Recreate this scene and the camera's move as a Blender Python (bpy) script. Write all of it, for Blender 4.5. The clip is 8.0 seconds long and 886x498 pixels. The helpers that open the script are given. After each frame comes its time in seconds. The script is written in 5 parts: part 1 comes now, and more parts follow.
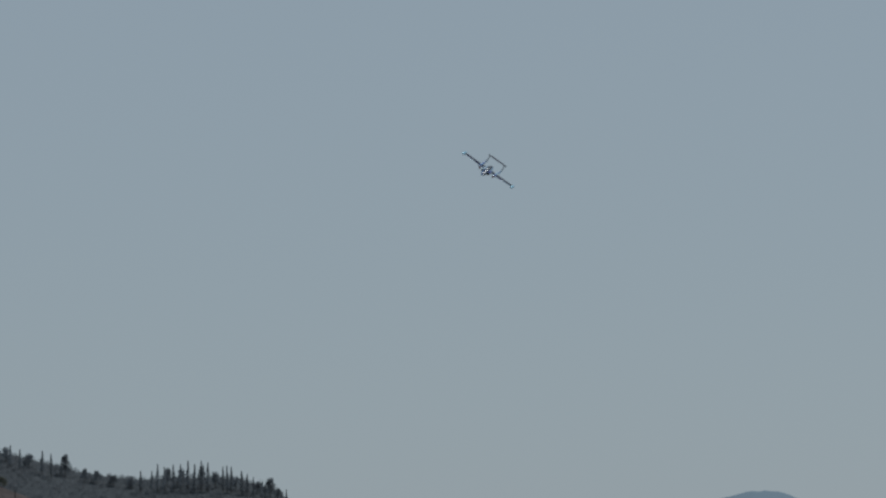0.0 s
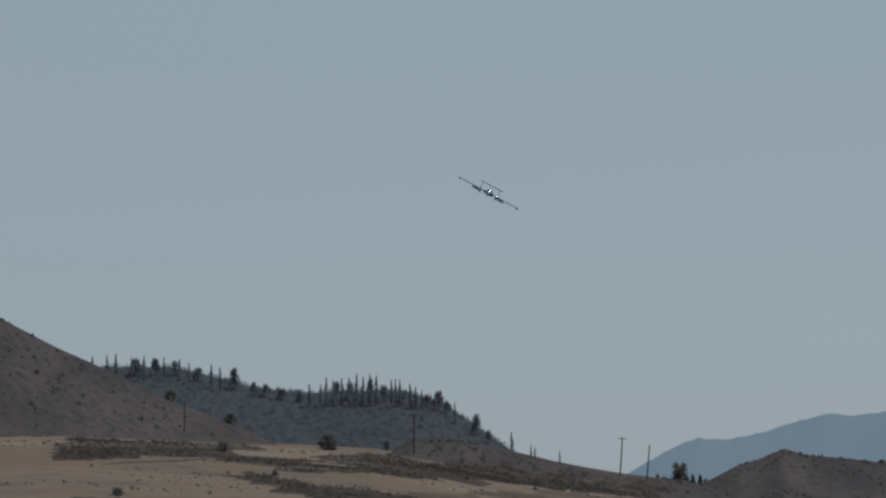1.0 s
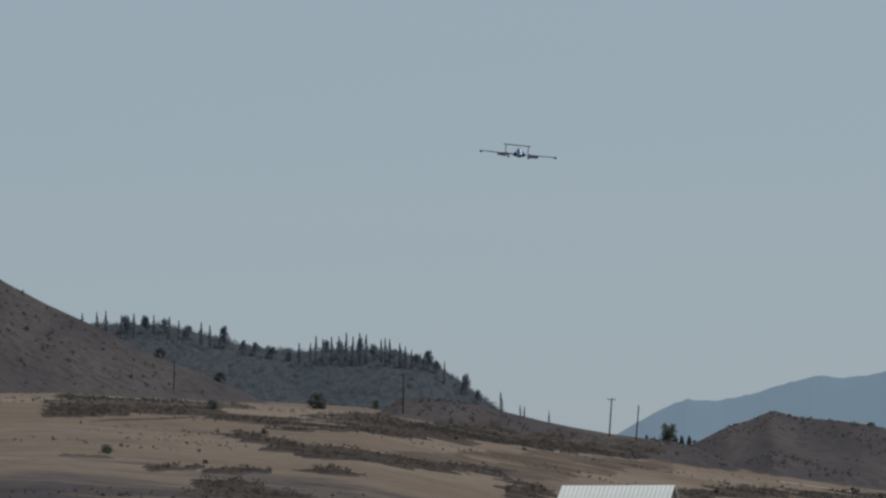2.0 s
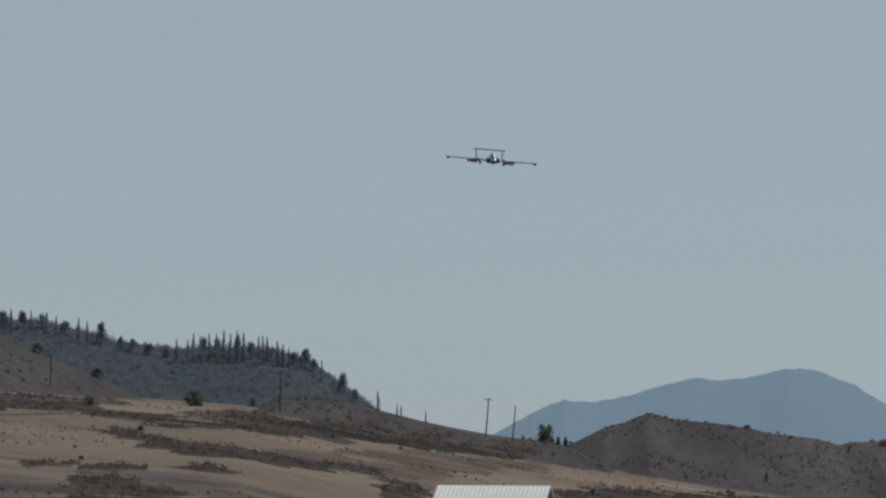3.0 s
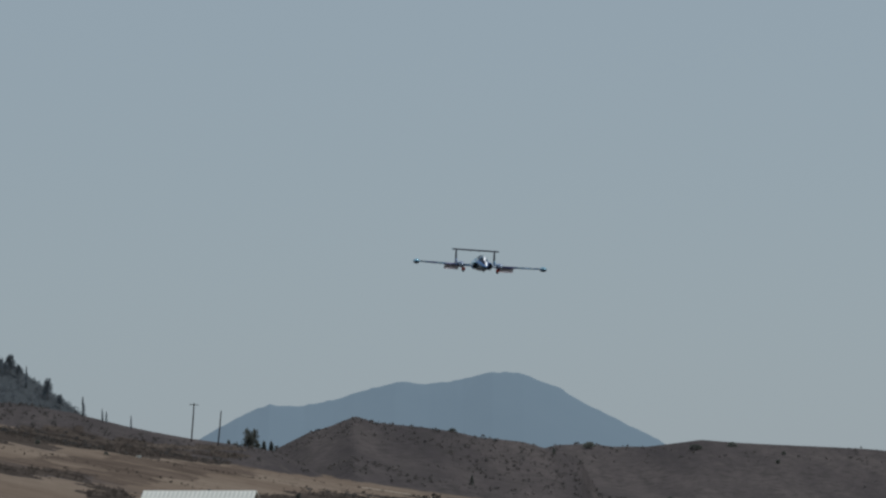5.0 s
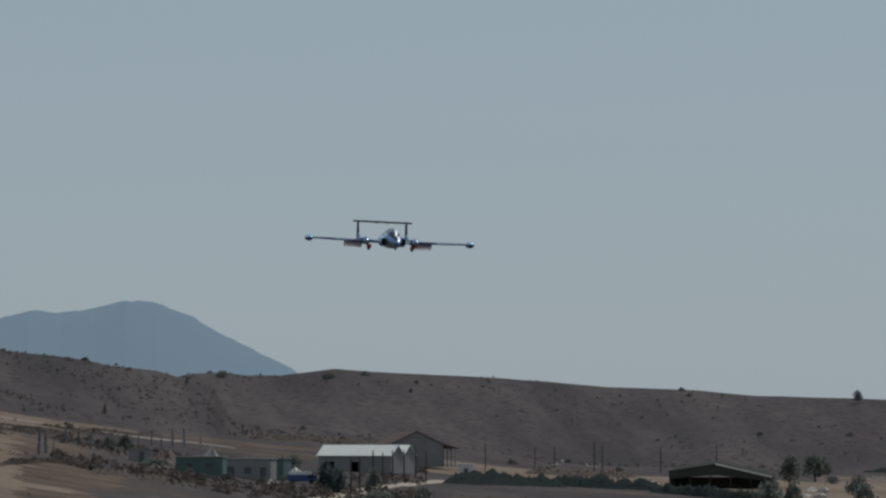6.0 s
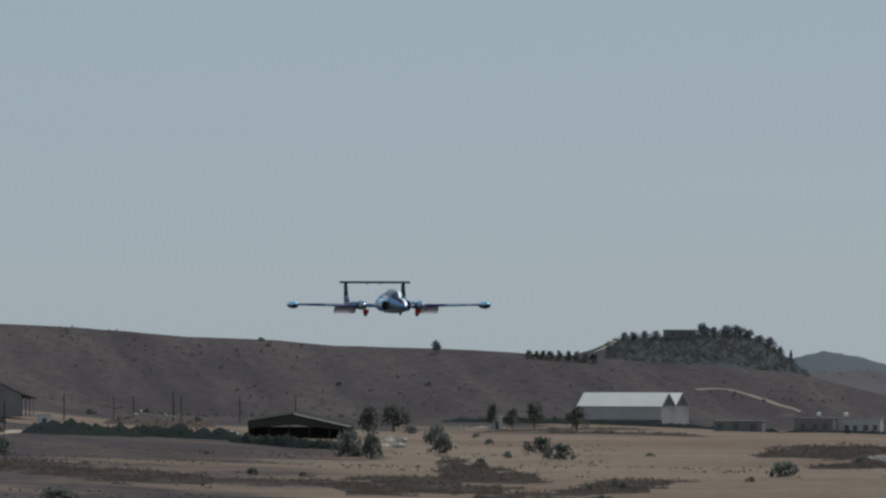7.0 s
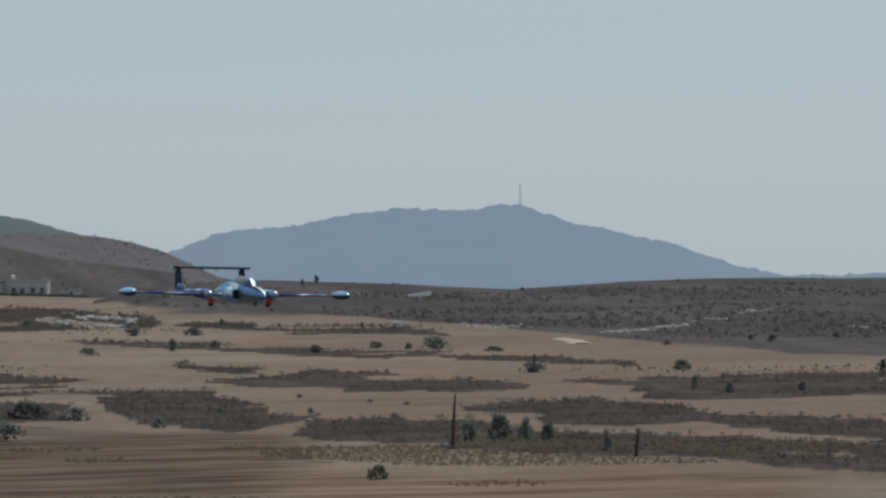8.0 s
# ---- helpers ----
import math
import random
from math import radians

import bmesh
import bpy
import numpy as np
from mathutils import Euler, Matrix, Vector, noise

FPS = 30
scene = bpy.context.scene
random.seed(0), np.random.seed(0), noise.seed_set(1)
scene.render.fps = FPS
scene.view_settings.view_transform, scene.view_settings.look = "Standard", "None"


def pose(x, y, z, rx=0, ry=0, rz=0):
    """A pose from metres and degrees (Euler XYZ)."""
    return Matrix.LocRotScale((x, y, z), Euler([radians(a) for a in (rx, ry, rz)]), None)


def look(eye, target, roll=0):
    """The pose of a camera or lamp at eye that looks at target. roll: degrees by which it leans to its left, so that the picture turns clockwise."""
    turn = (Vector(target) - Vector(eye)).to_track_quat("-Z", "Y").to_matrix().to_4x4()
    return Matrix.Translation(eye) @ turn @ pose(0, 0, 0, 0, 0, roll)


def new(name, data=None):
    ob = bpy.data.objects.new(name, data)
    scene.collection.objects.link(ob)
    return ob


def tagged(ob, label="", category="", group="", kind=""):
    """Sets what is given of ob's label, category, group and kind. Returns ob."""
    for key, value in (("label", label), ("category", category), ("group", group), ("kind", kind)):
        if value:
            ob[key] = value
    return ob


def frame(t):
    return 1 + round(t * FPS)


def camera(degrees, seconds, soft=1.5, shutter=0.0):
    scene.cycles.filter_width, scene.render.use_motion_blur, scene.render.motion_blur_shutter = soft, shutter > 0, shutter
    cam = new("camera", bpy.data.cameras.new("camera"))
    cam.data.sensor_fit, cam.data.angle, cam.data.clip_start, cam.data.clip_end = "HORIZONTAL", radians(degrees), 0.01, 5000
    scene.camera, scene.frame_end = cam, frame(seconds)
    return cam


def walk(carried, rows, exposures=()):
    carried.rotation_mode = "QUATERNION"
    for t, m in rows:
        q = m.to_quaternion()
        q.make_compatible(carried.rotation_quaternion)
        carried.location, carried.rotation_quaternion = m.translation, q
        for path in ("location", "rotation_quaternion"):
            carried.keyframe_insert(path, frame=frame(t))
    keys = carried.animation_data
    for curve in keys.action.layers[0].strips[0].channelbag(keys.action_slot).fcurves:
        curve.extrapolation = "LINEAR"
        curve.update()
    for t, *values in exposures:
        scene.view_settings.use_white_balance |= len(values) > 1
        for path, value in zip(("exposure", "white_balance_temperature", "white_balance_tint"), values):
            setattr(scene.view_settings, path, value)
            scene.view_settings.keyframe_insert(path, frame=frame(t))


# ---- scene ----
EYE = 15.7          # height of the camera over the valley datum, on the plateau of the airstrip


def shot(az, tilt, lean):
    """Camera pose: bearing to the right, tilt up, lean of the picture clockwise, in degrees."""
    return pose(0, 0, EYE, 90 + tilt, 0, -az) @ pose(0, 0, 0, 0, 0, lean)


cam = camera(10.0, 8.0, soft=2.5)
PATH = [
    (0.0, -0.266, 4.143, -0.483),
    (0.5, -1.276, 3.579, -0.716),
    (1.0, -2.175, 3.174, -0.584),
    (1.2, -2.453, 2.979, -0.463),
    (2.3, -1.719, 2.707, -0.012),
    (2.5, -1.398, 2.712, 0.082),
    (3.0, -0.697, 2.707, 0.383),
    (3.5, 0.000, 2.800, 0.413),
    (4.0, 0.416, 2.915, 0.229),
    (4.2, 0.591, 2.959, 0.300),
    (5.3, 3.847, 2.542, -0.088),
    (5.5, 4.724, 2.343, -0.041),
    (6.0, 6.792, 1.962, -0.020),
    (6.5, 8.304, 1.840, 0.023),
    (7.0, 11.548, 1.394, 0.020),
    (7.3, 15.183, 0.745, 0.504),
    (7.5, 16.952, 0.394, 0.482),
    (7.7, 18.346, 0.155, -0.033),
    (8.0, 20.953, -0.186, -0.337),
]
walk(cam, [(t, shot(a, p, r)) for t, a, p, r in PATH],
     exposures=[(0.0, -0.19, 6250, 10), (1.0, -0.10, 6250, 10), (2.5, 0.05, 6250, 10), (3.5, 0.03, 6250, 10), (4.2, -0.02, 6250, 10), (5.5, -0.12, 6250, 10),
                (6.5, -0.01, 6250, 10), (7.0, 0.04, 6250, 10), (7.5, 0.14, 6250, 10), (8.0, 0.31, 6250, 10)])

# ---- world and sun ----
SUN_AZ, SUN_EL = 48.0, 58.0      # bearing to the right of the view's north, height
world = bpy.data.worlds.new("hazy_sky")
scene.world = world
world.use_nodes = True
wn = world.node_tree
sky = wn.nodes.new("ShaderNodeTexSky")
sky.sky_type = "NISHITA"
sky.sun_disc = False
sky.sun_elevation, sky.sun_rotation = radians(SUN_EL), radians(SUN_AZ)
sky.air_density, sky.dust_density, sky.ozone_density = 1.0, 0.3, 1.5
hue = wn.nodes.new("ShaderNodeHueSaturation")
hue.inputs["Saturation"].default_value = 0.75
wn.links.new(sky.outputs[0], hue.inputs["Color"])
haze = wn.nodes.new("ShaderNodeMix")        # summer haze evens out the sky's colour
haze.data_type = "RGBA"
haze.inputs[0].default_value = 0.86
haze.inputs[7].default_value = (2.75, 3.36, 3.78, 1)
wn.links.new(hue.outputs[0], haze.inputs[6])
wn.links.new(haze.outputs[2], wn.nodes["Background"].inputs["Color"])
wn.nodes["Background"].inputs["Strength"].default_value = 0.1
sun = new("sun", bpy.data.lights.new("sun", "SUN"))
sun.data.energy, sun.data.angle, sun.data.color = 2.2, radians(0.6), (1.0, 0.96, 0.91)
sun.matrix_world = look((0, 0, 300), (-math.sin(radians(SUN_AZ)) * math.cos(radians(SUN_EL)) * 100,
                                      -math.cos(radians(SUN_AZ)) * math.cos(radians(SUN_EL)) * 100,
                                      300 - math.sin(radians(SUN_EL)) * 100))


# ---- materials ----
def material(name, rough=0.9, metal=0.0, coat=0.0, spec=0.3):
    m = bpy.data.materials.new(name)
    m.use_nodes = True
    b = m.node_tree.nodes["Principled BSDF"]
    b.inputs["Roughness"].default_value, b.inputs["Metallic"].default_value = rough, metal
    b.inputs["Coat Weight"].default_value = coat
    b.inputs["Specular IOR Level"].default_value = spec
    return m, m.node_tree, b


def noise_node(nt, scale, detail=6.0, rough=0.6, vec=None):
    n = nt.nodes.new("ShaderNodeTexNoise")
    n.inputs["Scale"].default_value, n.inputs["Detail"].default_value, n.inputs["Roughness"].default_value = scale, detail, rough
    if vec is not None:
        nt.links.new(vec, n.inputs["Vector"])
    return n.outputs["Fac"]


def ramp(nt, fac, stops, constant=False):
    r = nt.nodes.new("ShaderNodeValToRGB")
    r.color_ramp.interpolation = "CONSTANT" if constant else "LINEAR"
    els = r.color_ramp.elements
    while len(els) < len(stops):
        els.new(0.5)
    for e, (p, c) in zip(els, stops):
        e.position, e.color = p, (*c, 1)
    nt.links.new(fac, r.inputs[0])
    return r.outputs[0]


def mix(nt, fac, a, b):
    m = nt.nodes.new("ShaderNodeMix")
    m.data_type = "RGBA"
    if isinstance(fac, float):
        m.inputs[0].default_value = fac
    else:
        nt.links.new(fac, m.inputs[0])
    for s, v in ((m.inputs[6], a), (m.inputs[7], b)):
        if isinstance(v, tuple):
            s.default_value = (*v, 1)
        else:
            nt.links.new(v, s)
    return m.outputs[2]


def bump(nt, bsdf, fac, strength, dist):
    b = nt.nodes.new("ShaderNodeBump")
    b.inputs["Strength"].default_value, b.inputs["Distance"].default_value = strength, dist
    nt.links.new(fac, b.inputs["Height"])
    nt.links.new(b.outputs[0], bsdf.inputs["Normal"])


def position(nt, stretch=(1, 1, 1), local=False):
    m = nt.nodes.new("ShaderNodeMapping")
    m.inputs["Scale"].default_value = stretch
    if local:
        nt.links.new(nt.nodes.new("ShaderNodeTexCoord").outputs["Object"], m.inputs[0])
    else:
        nt.links.new(nt.nodes.new("ShaderNodeNewGeometry").outputs["Position"], m.inputs[0])
    return m.outputs[0]


def speckled(name, dark, light, scale, rough=0.9, metal=0.0, relief=0.0, coat=0.0, local=True, per_object=0.0, spec=0.3, leafy=0.0):
    """A surface with grain and larger stains between two colours."""
    m, nt, b = material(name, rough, metal, coat, spec)
    p = position(nt, local=local)
    fine, big = noise_node(nt, scale, vec=p), noise_node(nt, scale * 0.13, 3, vec=p)
    c = mix(nt, fine, dark, light)
    mid = tuple((x + y) / 2 * 0.85 for x, y in zip(dark, light))
    c = mix(nt, ramp(nt, big, [(0.4, (0, 0, 0)), (0.7, (0.7, 0.7, 0.7))]), c, mid)
    if per_object:
        info = nt.nodes.new("ShaderNodeObjectInfo")
        hs = nt.nodes.new("ShaderNodeHueSaturation")
        mr = nt.nodes.new("ShaderNodeMapRange")
        mr.inputs[3].default_value, mr.inputs[4].default_value = 1 - per_object, 1 + per_object
        nt.links.new(info.outputs["Random"], mr.inputs[0])
        nt.links.new(mr.outputs[0], hs.inputs["Value"])
        nt.links.new(c, hs.inputs["Color"])
        c = hs.outputs[0]
    nt.links.new(c, b.inputs["Base Color"])
    if relief:
        bump(nt, b, fine, 0.6, relief)
    if leafy:                     # thin leaves let part of the light through
        tr, mx = nt.nodes.new("ShaderNodeBsdfTranslucent"), nt.nodes.new("ShaderNodeMixShader")
        mx.inputs[0].default_value = leafy
        nt.links.new(c, tr.inputs["Color"])
        nt.links.new(b.outputs[0], mx.inputs[1])
        nt.links.new(tr.outputs[0], mx.inputs[2])
        nt.links.new(mx.outputs[0], nt.nodes["Material Output"].inputs["Surface"])
    return m


def ground_material():
    m, nt, b = material("dry_ground", 1.0, spec=0.0)
    p = position(nt)
    att = nt.nodes.new("ShaderNodeAttribute")
    att.attribute_name = "cover"
    fine = noise_node(nt, 0.35, 8, 0.7, p)
    mid = noise_node(nt, 0.045, 6, 0.65, p)
    big = noise_node(nt, 0.009, 4, 0.55, p)
    field = mix(nt, mid, (0.172, 0.136, 0.106), (0.300, 0.240, 0.190))
    field = mix(nt, ramp(nt, big, [(0.42, (0, 0, 0)), (0.58, (0.6, 0.6, 0.6))]), field, (0.165, 0.124, 0.096))
    plough = noise_node(nt, 0.05, 5, 0.6, position(nt, (0.35, 1.6, 1)))
    field = mix(nt, ramp(nt, plough, [(0.55, (0, 0, 0)), (0.70, (0.36, 0.36, 0.36))]), field, (0.090, 0.070, 0.058))
    field = mix(nt, ramp(nt, fine, [(0.3, (0.5, 0.5, 0.5)), (0.5, (0, 0, 0))]), field, (0.075, 0.058, 0.044))
    gully = noise_node(nt, 0.055, 5, 0.6, position(nt, (1.0, 0.16, 0.4)))
    scrub = mix(nt, ramp(nt, gully, [(0.36, (0, 0, 0)), (0.66, (1, 1, 1))]), (0.076, 0.067, 0.069), (0.122, 0.105, 0.102))
    scrub = mix(nt, ramp(nt, fine, [(0.44, (0, 0, 0)), (0.66, (0.8, 0.8, 0.8))]), scrub, (0.052, 0.050, 0.047))
    # near ground out of view is greyed to keep tan bounce off the jet
    for region, dark, light in (("soil", (0.085, 0.066, 0.054), (0.170, 0.132, 0.106)), ("tilled", (0.070, 0.051, 0.041), (0.165, 0.124, 0.092)), ("golden", (0.125, 0.085, 0.056), (0.25, 0.185, 0.125)), ("unseen_airstrip", (0.075, 0.074, 0.074), (0.12, 0.118, 0.116))):
        a2 = nt.nodes.new("ShaderNodeAttribute")
        a2.attribute_name = region
        tone = mix(nt, ramp(nt, noise_node(nt, 0.22, 6, 0.7, position(nt, (0.3, 1.4, 1))), [(0.40, (0, 0, 0)), (0.60, (1, 1, 1))]), dark, light)
        field = mix(nt, a2.outputs["Fac"], field, tone)
    rock = ramp(nt, noise_node(nt, 0.03, 8, 0.75, position(nt, (1, 1, 3))), [(0.62, (0, 0, 0)), (0.72, (0.5, 0.5, 0.5))])
    scrub = mix(nt, rock, scrub, (0.19, 0.165, 0.14))
    # wooded hills tinted blue-grey, distance haze put into the ground colour
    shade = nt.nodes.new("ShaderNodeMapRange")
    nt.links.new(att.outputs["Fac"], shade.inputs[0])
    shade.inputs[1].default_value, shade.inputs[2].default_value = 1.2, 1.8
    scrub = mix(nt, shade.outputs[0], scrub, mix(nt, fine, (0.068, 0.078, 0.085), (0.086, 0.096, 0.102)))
    # farthest ridge paled to grey-mauve, its haze put into the colour
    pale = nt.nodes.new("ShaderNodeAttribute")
    pale.attribute_name = "scrub_haze"
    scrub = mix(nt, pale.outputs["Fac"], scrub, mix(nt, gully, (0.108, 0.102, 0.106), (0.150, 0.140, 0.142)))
    add = nt.nodes.new("ShaderNodeMath")
    add.operation = "MULTIPLY_ADD"
    nt.links.new(mid, add.inputs[0])
    add.inputs[1].default_value = 0.9
    nt.links.new(att.outputs["Fac"], add.inputs[2])
    edge = ramp(nt, add.outputs[0], [(0.78, (0, 0, 0)), (0.98, (1, 1, 1))])
    thicket = nt.nodes.new("ShaderNodeAttribute")
    thicket.attribute_name = "thicket"
    dense = nt.nodes.new("ShaderNodeMath")
    dense.operation = "MULTIPLY_ADD"
    nt.links.new(thicket.outputs["Fac"], dense.inputs[0])
    dense.inputs[1].default_value = 0.75
    nt.links.new(fine, dense.inputs[2])
    brown = mix(nt, ramp(nt, noise_node(nt, 0.16, 6, 0.7, p), [(0.36, (0, 0, 0)), (0.64, (1, 1, 1))]), (0.046, 0.038, 0.034), (0.100, 0.082, 0.069))
    cover_colour = mix(nt, edge, field, scrub)
    cover_colour = mix(nt, ramp(nt, dense.outputs[0], [(0.70, (0, 0, 0)), (0.95, (0.95, 0.95, 0.95))]), cover_colour, brown)
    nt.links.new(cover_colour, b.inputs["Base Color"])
    bump(nt, b, fine, 0.8, 0.8)
    return m


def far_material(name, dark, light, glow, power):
    """Distant woods, the haze of kilometres of bright air put in as a pale glow."""
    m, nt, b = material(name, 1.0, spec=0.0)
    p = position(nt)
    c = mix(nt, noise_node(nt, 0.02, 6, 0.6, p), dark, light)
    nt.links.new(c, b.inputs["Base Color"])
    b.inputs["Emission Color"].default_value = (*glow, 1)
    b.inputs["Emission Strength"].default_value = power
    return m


def paint_material(name, white):
    """Glossy white, sky blue and cobalt scheme of the jet, in slanting patches."""
    m, nt, b = material(name, 0.34, 0.1, 0.0, 0.45)
    p = position(nt, (1.0, 0.55, 1.0), True)
    n = noise_node(nt, 3.0, 0.5, 0.4, p)
    c = ramp(nt, n, [(0.0, (0.015, 0.035, 0.28)), (0.38, (0.05, 0.26, 0.52)), (0.45, (0.22, 0.52, 0.62)), (0.50, white),
                     (0.545, (0.06, 0.26, 0.55)), (0.60, (0.018, 0.04, 0.30))], True)
    nt.links.new(mix(nt, noise_node(nt, 40, 3, vec=p), c, mix(nt, 0.25, c, (0.3, 0.3, 0.32))), b.inputs["Base Color"])
    return m


GROUND = ground_material()
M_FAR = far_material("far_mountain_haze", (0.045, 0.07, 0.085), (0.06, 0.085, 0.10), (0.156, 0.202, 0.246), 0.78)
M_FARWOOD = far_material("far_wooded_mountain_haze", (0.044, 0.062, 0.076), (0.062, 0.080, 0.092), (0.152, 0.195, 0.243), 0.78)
M_FARHILL = far_material("far_hill_woods_haze", (0.04, 0.05, 0.05), (0.065, 0.07, 0.065), (0.07, 0.085, 0.10), 0.75)
PAINT = paint_material("blue_white_paint", (0.70, 0.76, 0.80))
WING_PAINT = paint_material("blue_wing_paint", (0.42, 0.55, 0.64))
COBALT = speckled("cobalt_blue_paint", (0.03, 0.10, 0.36), (0.08, 0.26, 0.52), 9, 0.3, 0.1)
# the jet's backlit shade, put into a darker skin colour
SHADE_SKIN = speckled("shade_blue_grey_skin", (0.028, 0.034, 0.065), (0.050, 0.060, 0.105), 8, 0.5, 0.0, spec=0.15)
STEEL_NOSE = speckled("gunmetal_nose_paint", (0.07, 0.10, 0.12), (0.12, 0.16, 0.18), 8, 0.25, 0.3)
CYAN = speckled("pale_cyan_paint", (0.175, 0.450, 0.625), (0.375, 0.688, 0.825), 9, 0.26, 0.25, coat=0.15)
GLINT_WHITE = speckled("glint_white_paint", (0.78, 0.80, 0.82), (0.86, 0.88, 0.90), 9, 0.42, 0.6)
CHROME = speckled("polished_blue_metal", (0.22, 0.27, 0.34), (0.42, 0.48, 0.56), 12, 0.24, 0.85)
# fin paint, and the shade coloured onto the jet's upper faces
NAVY = speckled("navy_paint_and_shade", (0.012, 0.014, 0.03), (0.02, 0.024, 0.05), 10, 0.6, spec=0.1)
DARK = speckled("black_opening", (0.006, 0.006, 0.007), (0.012, 0.012, 0.013), 20, 0.7)
SHADED = speckled("dusty_window_glass", (0.10, 0.105, 0.115), (0.16, 0.165, 0.175), 3, 0.4)
FLAP = speckled("flap_pale_skin", (0.82, 0.78, 0.80), (0.90, 0.87, 0.88), 14, 0.5, leafy=0.6)
RED = speckled("red_wheel_paint", (0.45, 0.03, 0.02), (0.62, 0.06, 0.03), 15, 0.4)
RUBBER = speckled("tyre_rubber", (0.015, 0.015, 0.015), (0.03, 0.03, 0.03), 30, 0.8)
TINT = speckled("smoked_canopy", (0.03, 0.035, 0.045), (0.05, 0.06, 0.075), 6, 0.16, coat=0.1)
LEAF = speckled("dusty_olive_leaves", (0.119, 0.131, 0.114), (0.186, 0.193, 0.167), 3.0, 1.0, per_object=0.3, spec=0.0, leafy=0.6)
# hill foliage paled and blued, aerial haze put into the leaf colour
CYPRESS = speckled("hazed_cypress_needles", (0.185, 0.209, 0.233), (0.238, 0.264, 0.282), 2.0, 1.0, per_object=0.25, spec=0.0, leafy=0.6)
WOODS = speckled("hazed_pine_woods", (0.161, 0.179, 0.198), (0.198, 0.216, 0.230), 0.5, 1.0, spec=0.0, leafy=0.65)
HILLWOODS = speckled("dark_hilltop_leaves", (0.074, 0.082, 0.076), (0.116, 0.124, 0.112), 0.6, 1.0, spec=0.0, leafy=0.6)
SCRUB = speckled("dry_scrub_twigs", (0.088, 0.075, 0.066), (0.142, 0.120, 0.102), 0.6, 1.0, per_object=0.2, spec=0.0, leafy=0.6)
BANK = speckled("scrubby_bank_earth", (0.075, 0.064, 0.059), (0.161, 0.132, 0.109), 0.9, 1.0, relief=0.25, local=False, spec=0.0)
HEDGE = speckled("dark_hedge_leaves", (0.06, 0.076, 0.072), (0.088, 0.104, 0.096), 1.5, 1.0, spec=0.0, leafy=0.6)
STRAW = speckled("golden_straw", (0.16, 0.124, 0.086), (0.25, 0.195, 0.135), 1.2, 1.0, local=False, spec=0.0, leafy=0.45)
HILLSCRUB = speckled("grey_hill_scrub", (0.117, 0.107, 0.100), (0.175, 0.160, 0.146), 0.5, 1.0, local=False, spec=0.0, leafy=0.45)
BARK = speckled("grey_bark", (0.05, 0.04, 0.032), (0.11, 0.09, 0.07), 6, 0.9)
POLE = speckled("weathered_pole_timber", (0.035, 0.028, 0.024), (0.075, 0.06, 0.05), 5, 0.85)
WHITE_ROOF = speckled("white_sheet_roof", (0.601, 0.595, 0.534), (0.795, 0.787, 0.718), 0.8, 0.5)
WALL = speckled("pale_rendered_wall", (0.50, 0.48, 0.46), (0.64, 0.62, 0.59), 0.9, 0.85)
AGED_WALL = speckled("stained_white_render", (0.34, 0.335, 0.33), (0.54, 0.53, 0.51), 0.45, 0.9)
OLD_WALL = speckled("patchy_grey_brown_render", (0.13, 0.125, 0.12), (0.27, 0.255, 0.24), 0.5, 0.9)
DULL_WALL = speckled("weathered_grey_render", (0.20, 0.195, 0.19), (0.31, 0.30, 0.285), 0.9, 0.9)
GREY_WALL = speckled("grey_sheet_wall", (0.10, 0.10, 0.105), (0.18, 0.18, 0.18), 0.9, 0.7)
RUST_ROOF = speckled("brown_sheet_roof", (0.07, 0.045, 0.04), (0.13, 0.085, 0.07), 0.7, 0.7)
GREY_ROOF = speckled("grey_fibre_roof", (0.16, 0.15, 0.145), (0.26, 0.25, 0.24), 0.7, 0.8)
GREEN_PAINT = speckled("faded_green_sheet", (0.07, 0.11, 0.10), (0.13, 0.18, 0.165), 1.0, 0.7)
FADED_TRACK = speckled("faded_dirt_track", (0.14, 0.12, 0.10), (0.34, 0.29, 0.23), 0.12, 1.0, local=False)
TRACK = speckled("pale_dirt_track", (0.279, 0.230, 0.172), (0.394, 0.336, 0.262), 0.3, 0.95, local=False)
ROCK = speckled("pale_limestone", (0.30, 0.27, 0.23), (0.52, 0.48, 0.42), 0.8, 0.9, relief=0.1)
STEEL = speckled("galvanised_steel", (0.25, 0.26, 0.27), (0.38, 0.39, 0.40), 3, 0.5, 0.6)

# ---- terrain ----
lattice = np.random.RandomState(7).rand(256, 256)


def vnoise(x, y, size):
    """Smooth value noise in -1..1 with cells of that many metres."""
    x, y = np.asarray(x) / size + 512.3, np.asarray(y) / size + 512.7
    i, j = np.floor(x).astype(int), np.floor(y).astype(int)
    u, v = x - i, y - j
    u, v = u * u * (3 - 2 * u), v * v * (3 - 2 * v)
    g = lambda a, b: lattice[a % 256, b % 256]
    return 2 * ((g(i, j) * (1 - u) + g(i + 1, j) * u) * (1 - v) + (g(i, j + 1) * (1 - u) + g(i + 1, j + 1) * u) * v) - 1


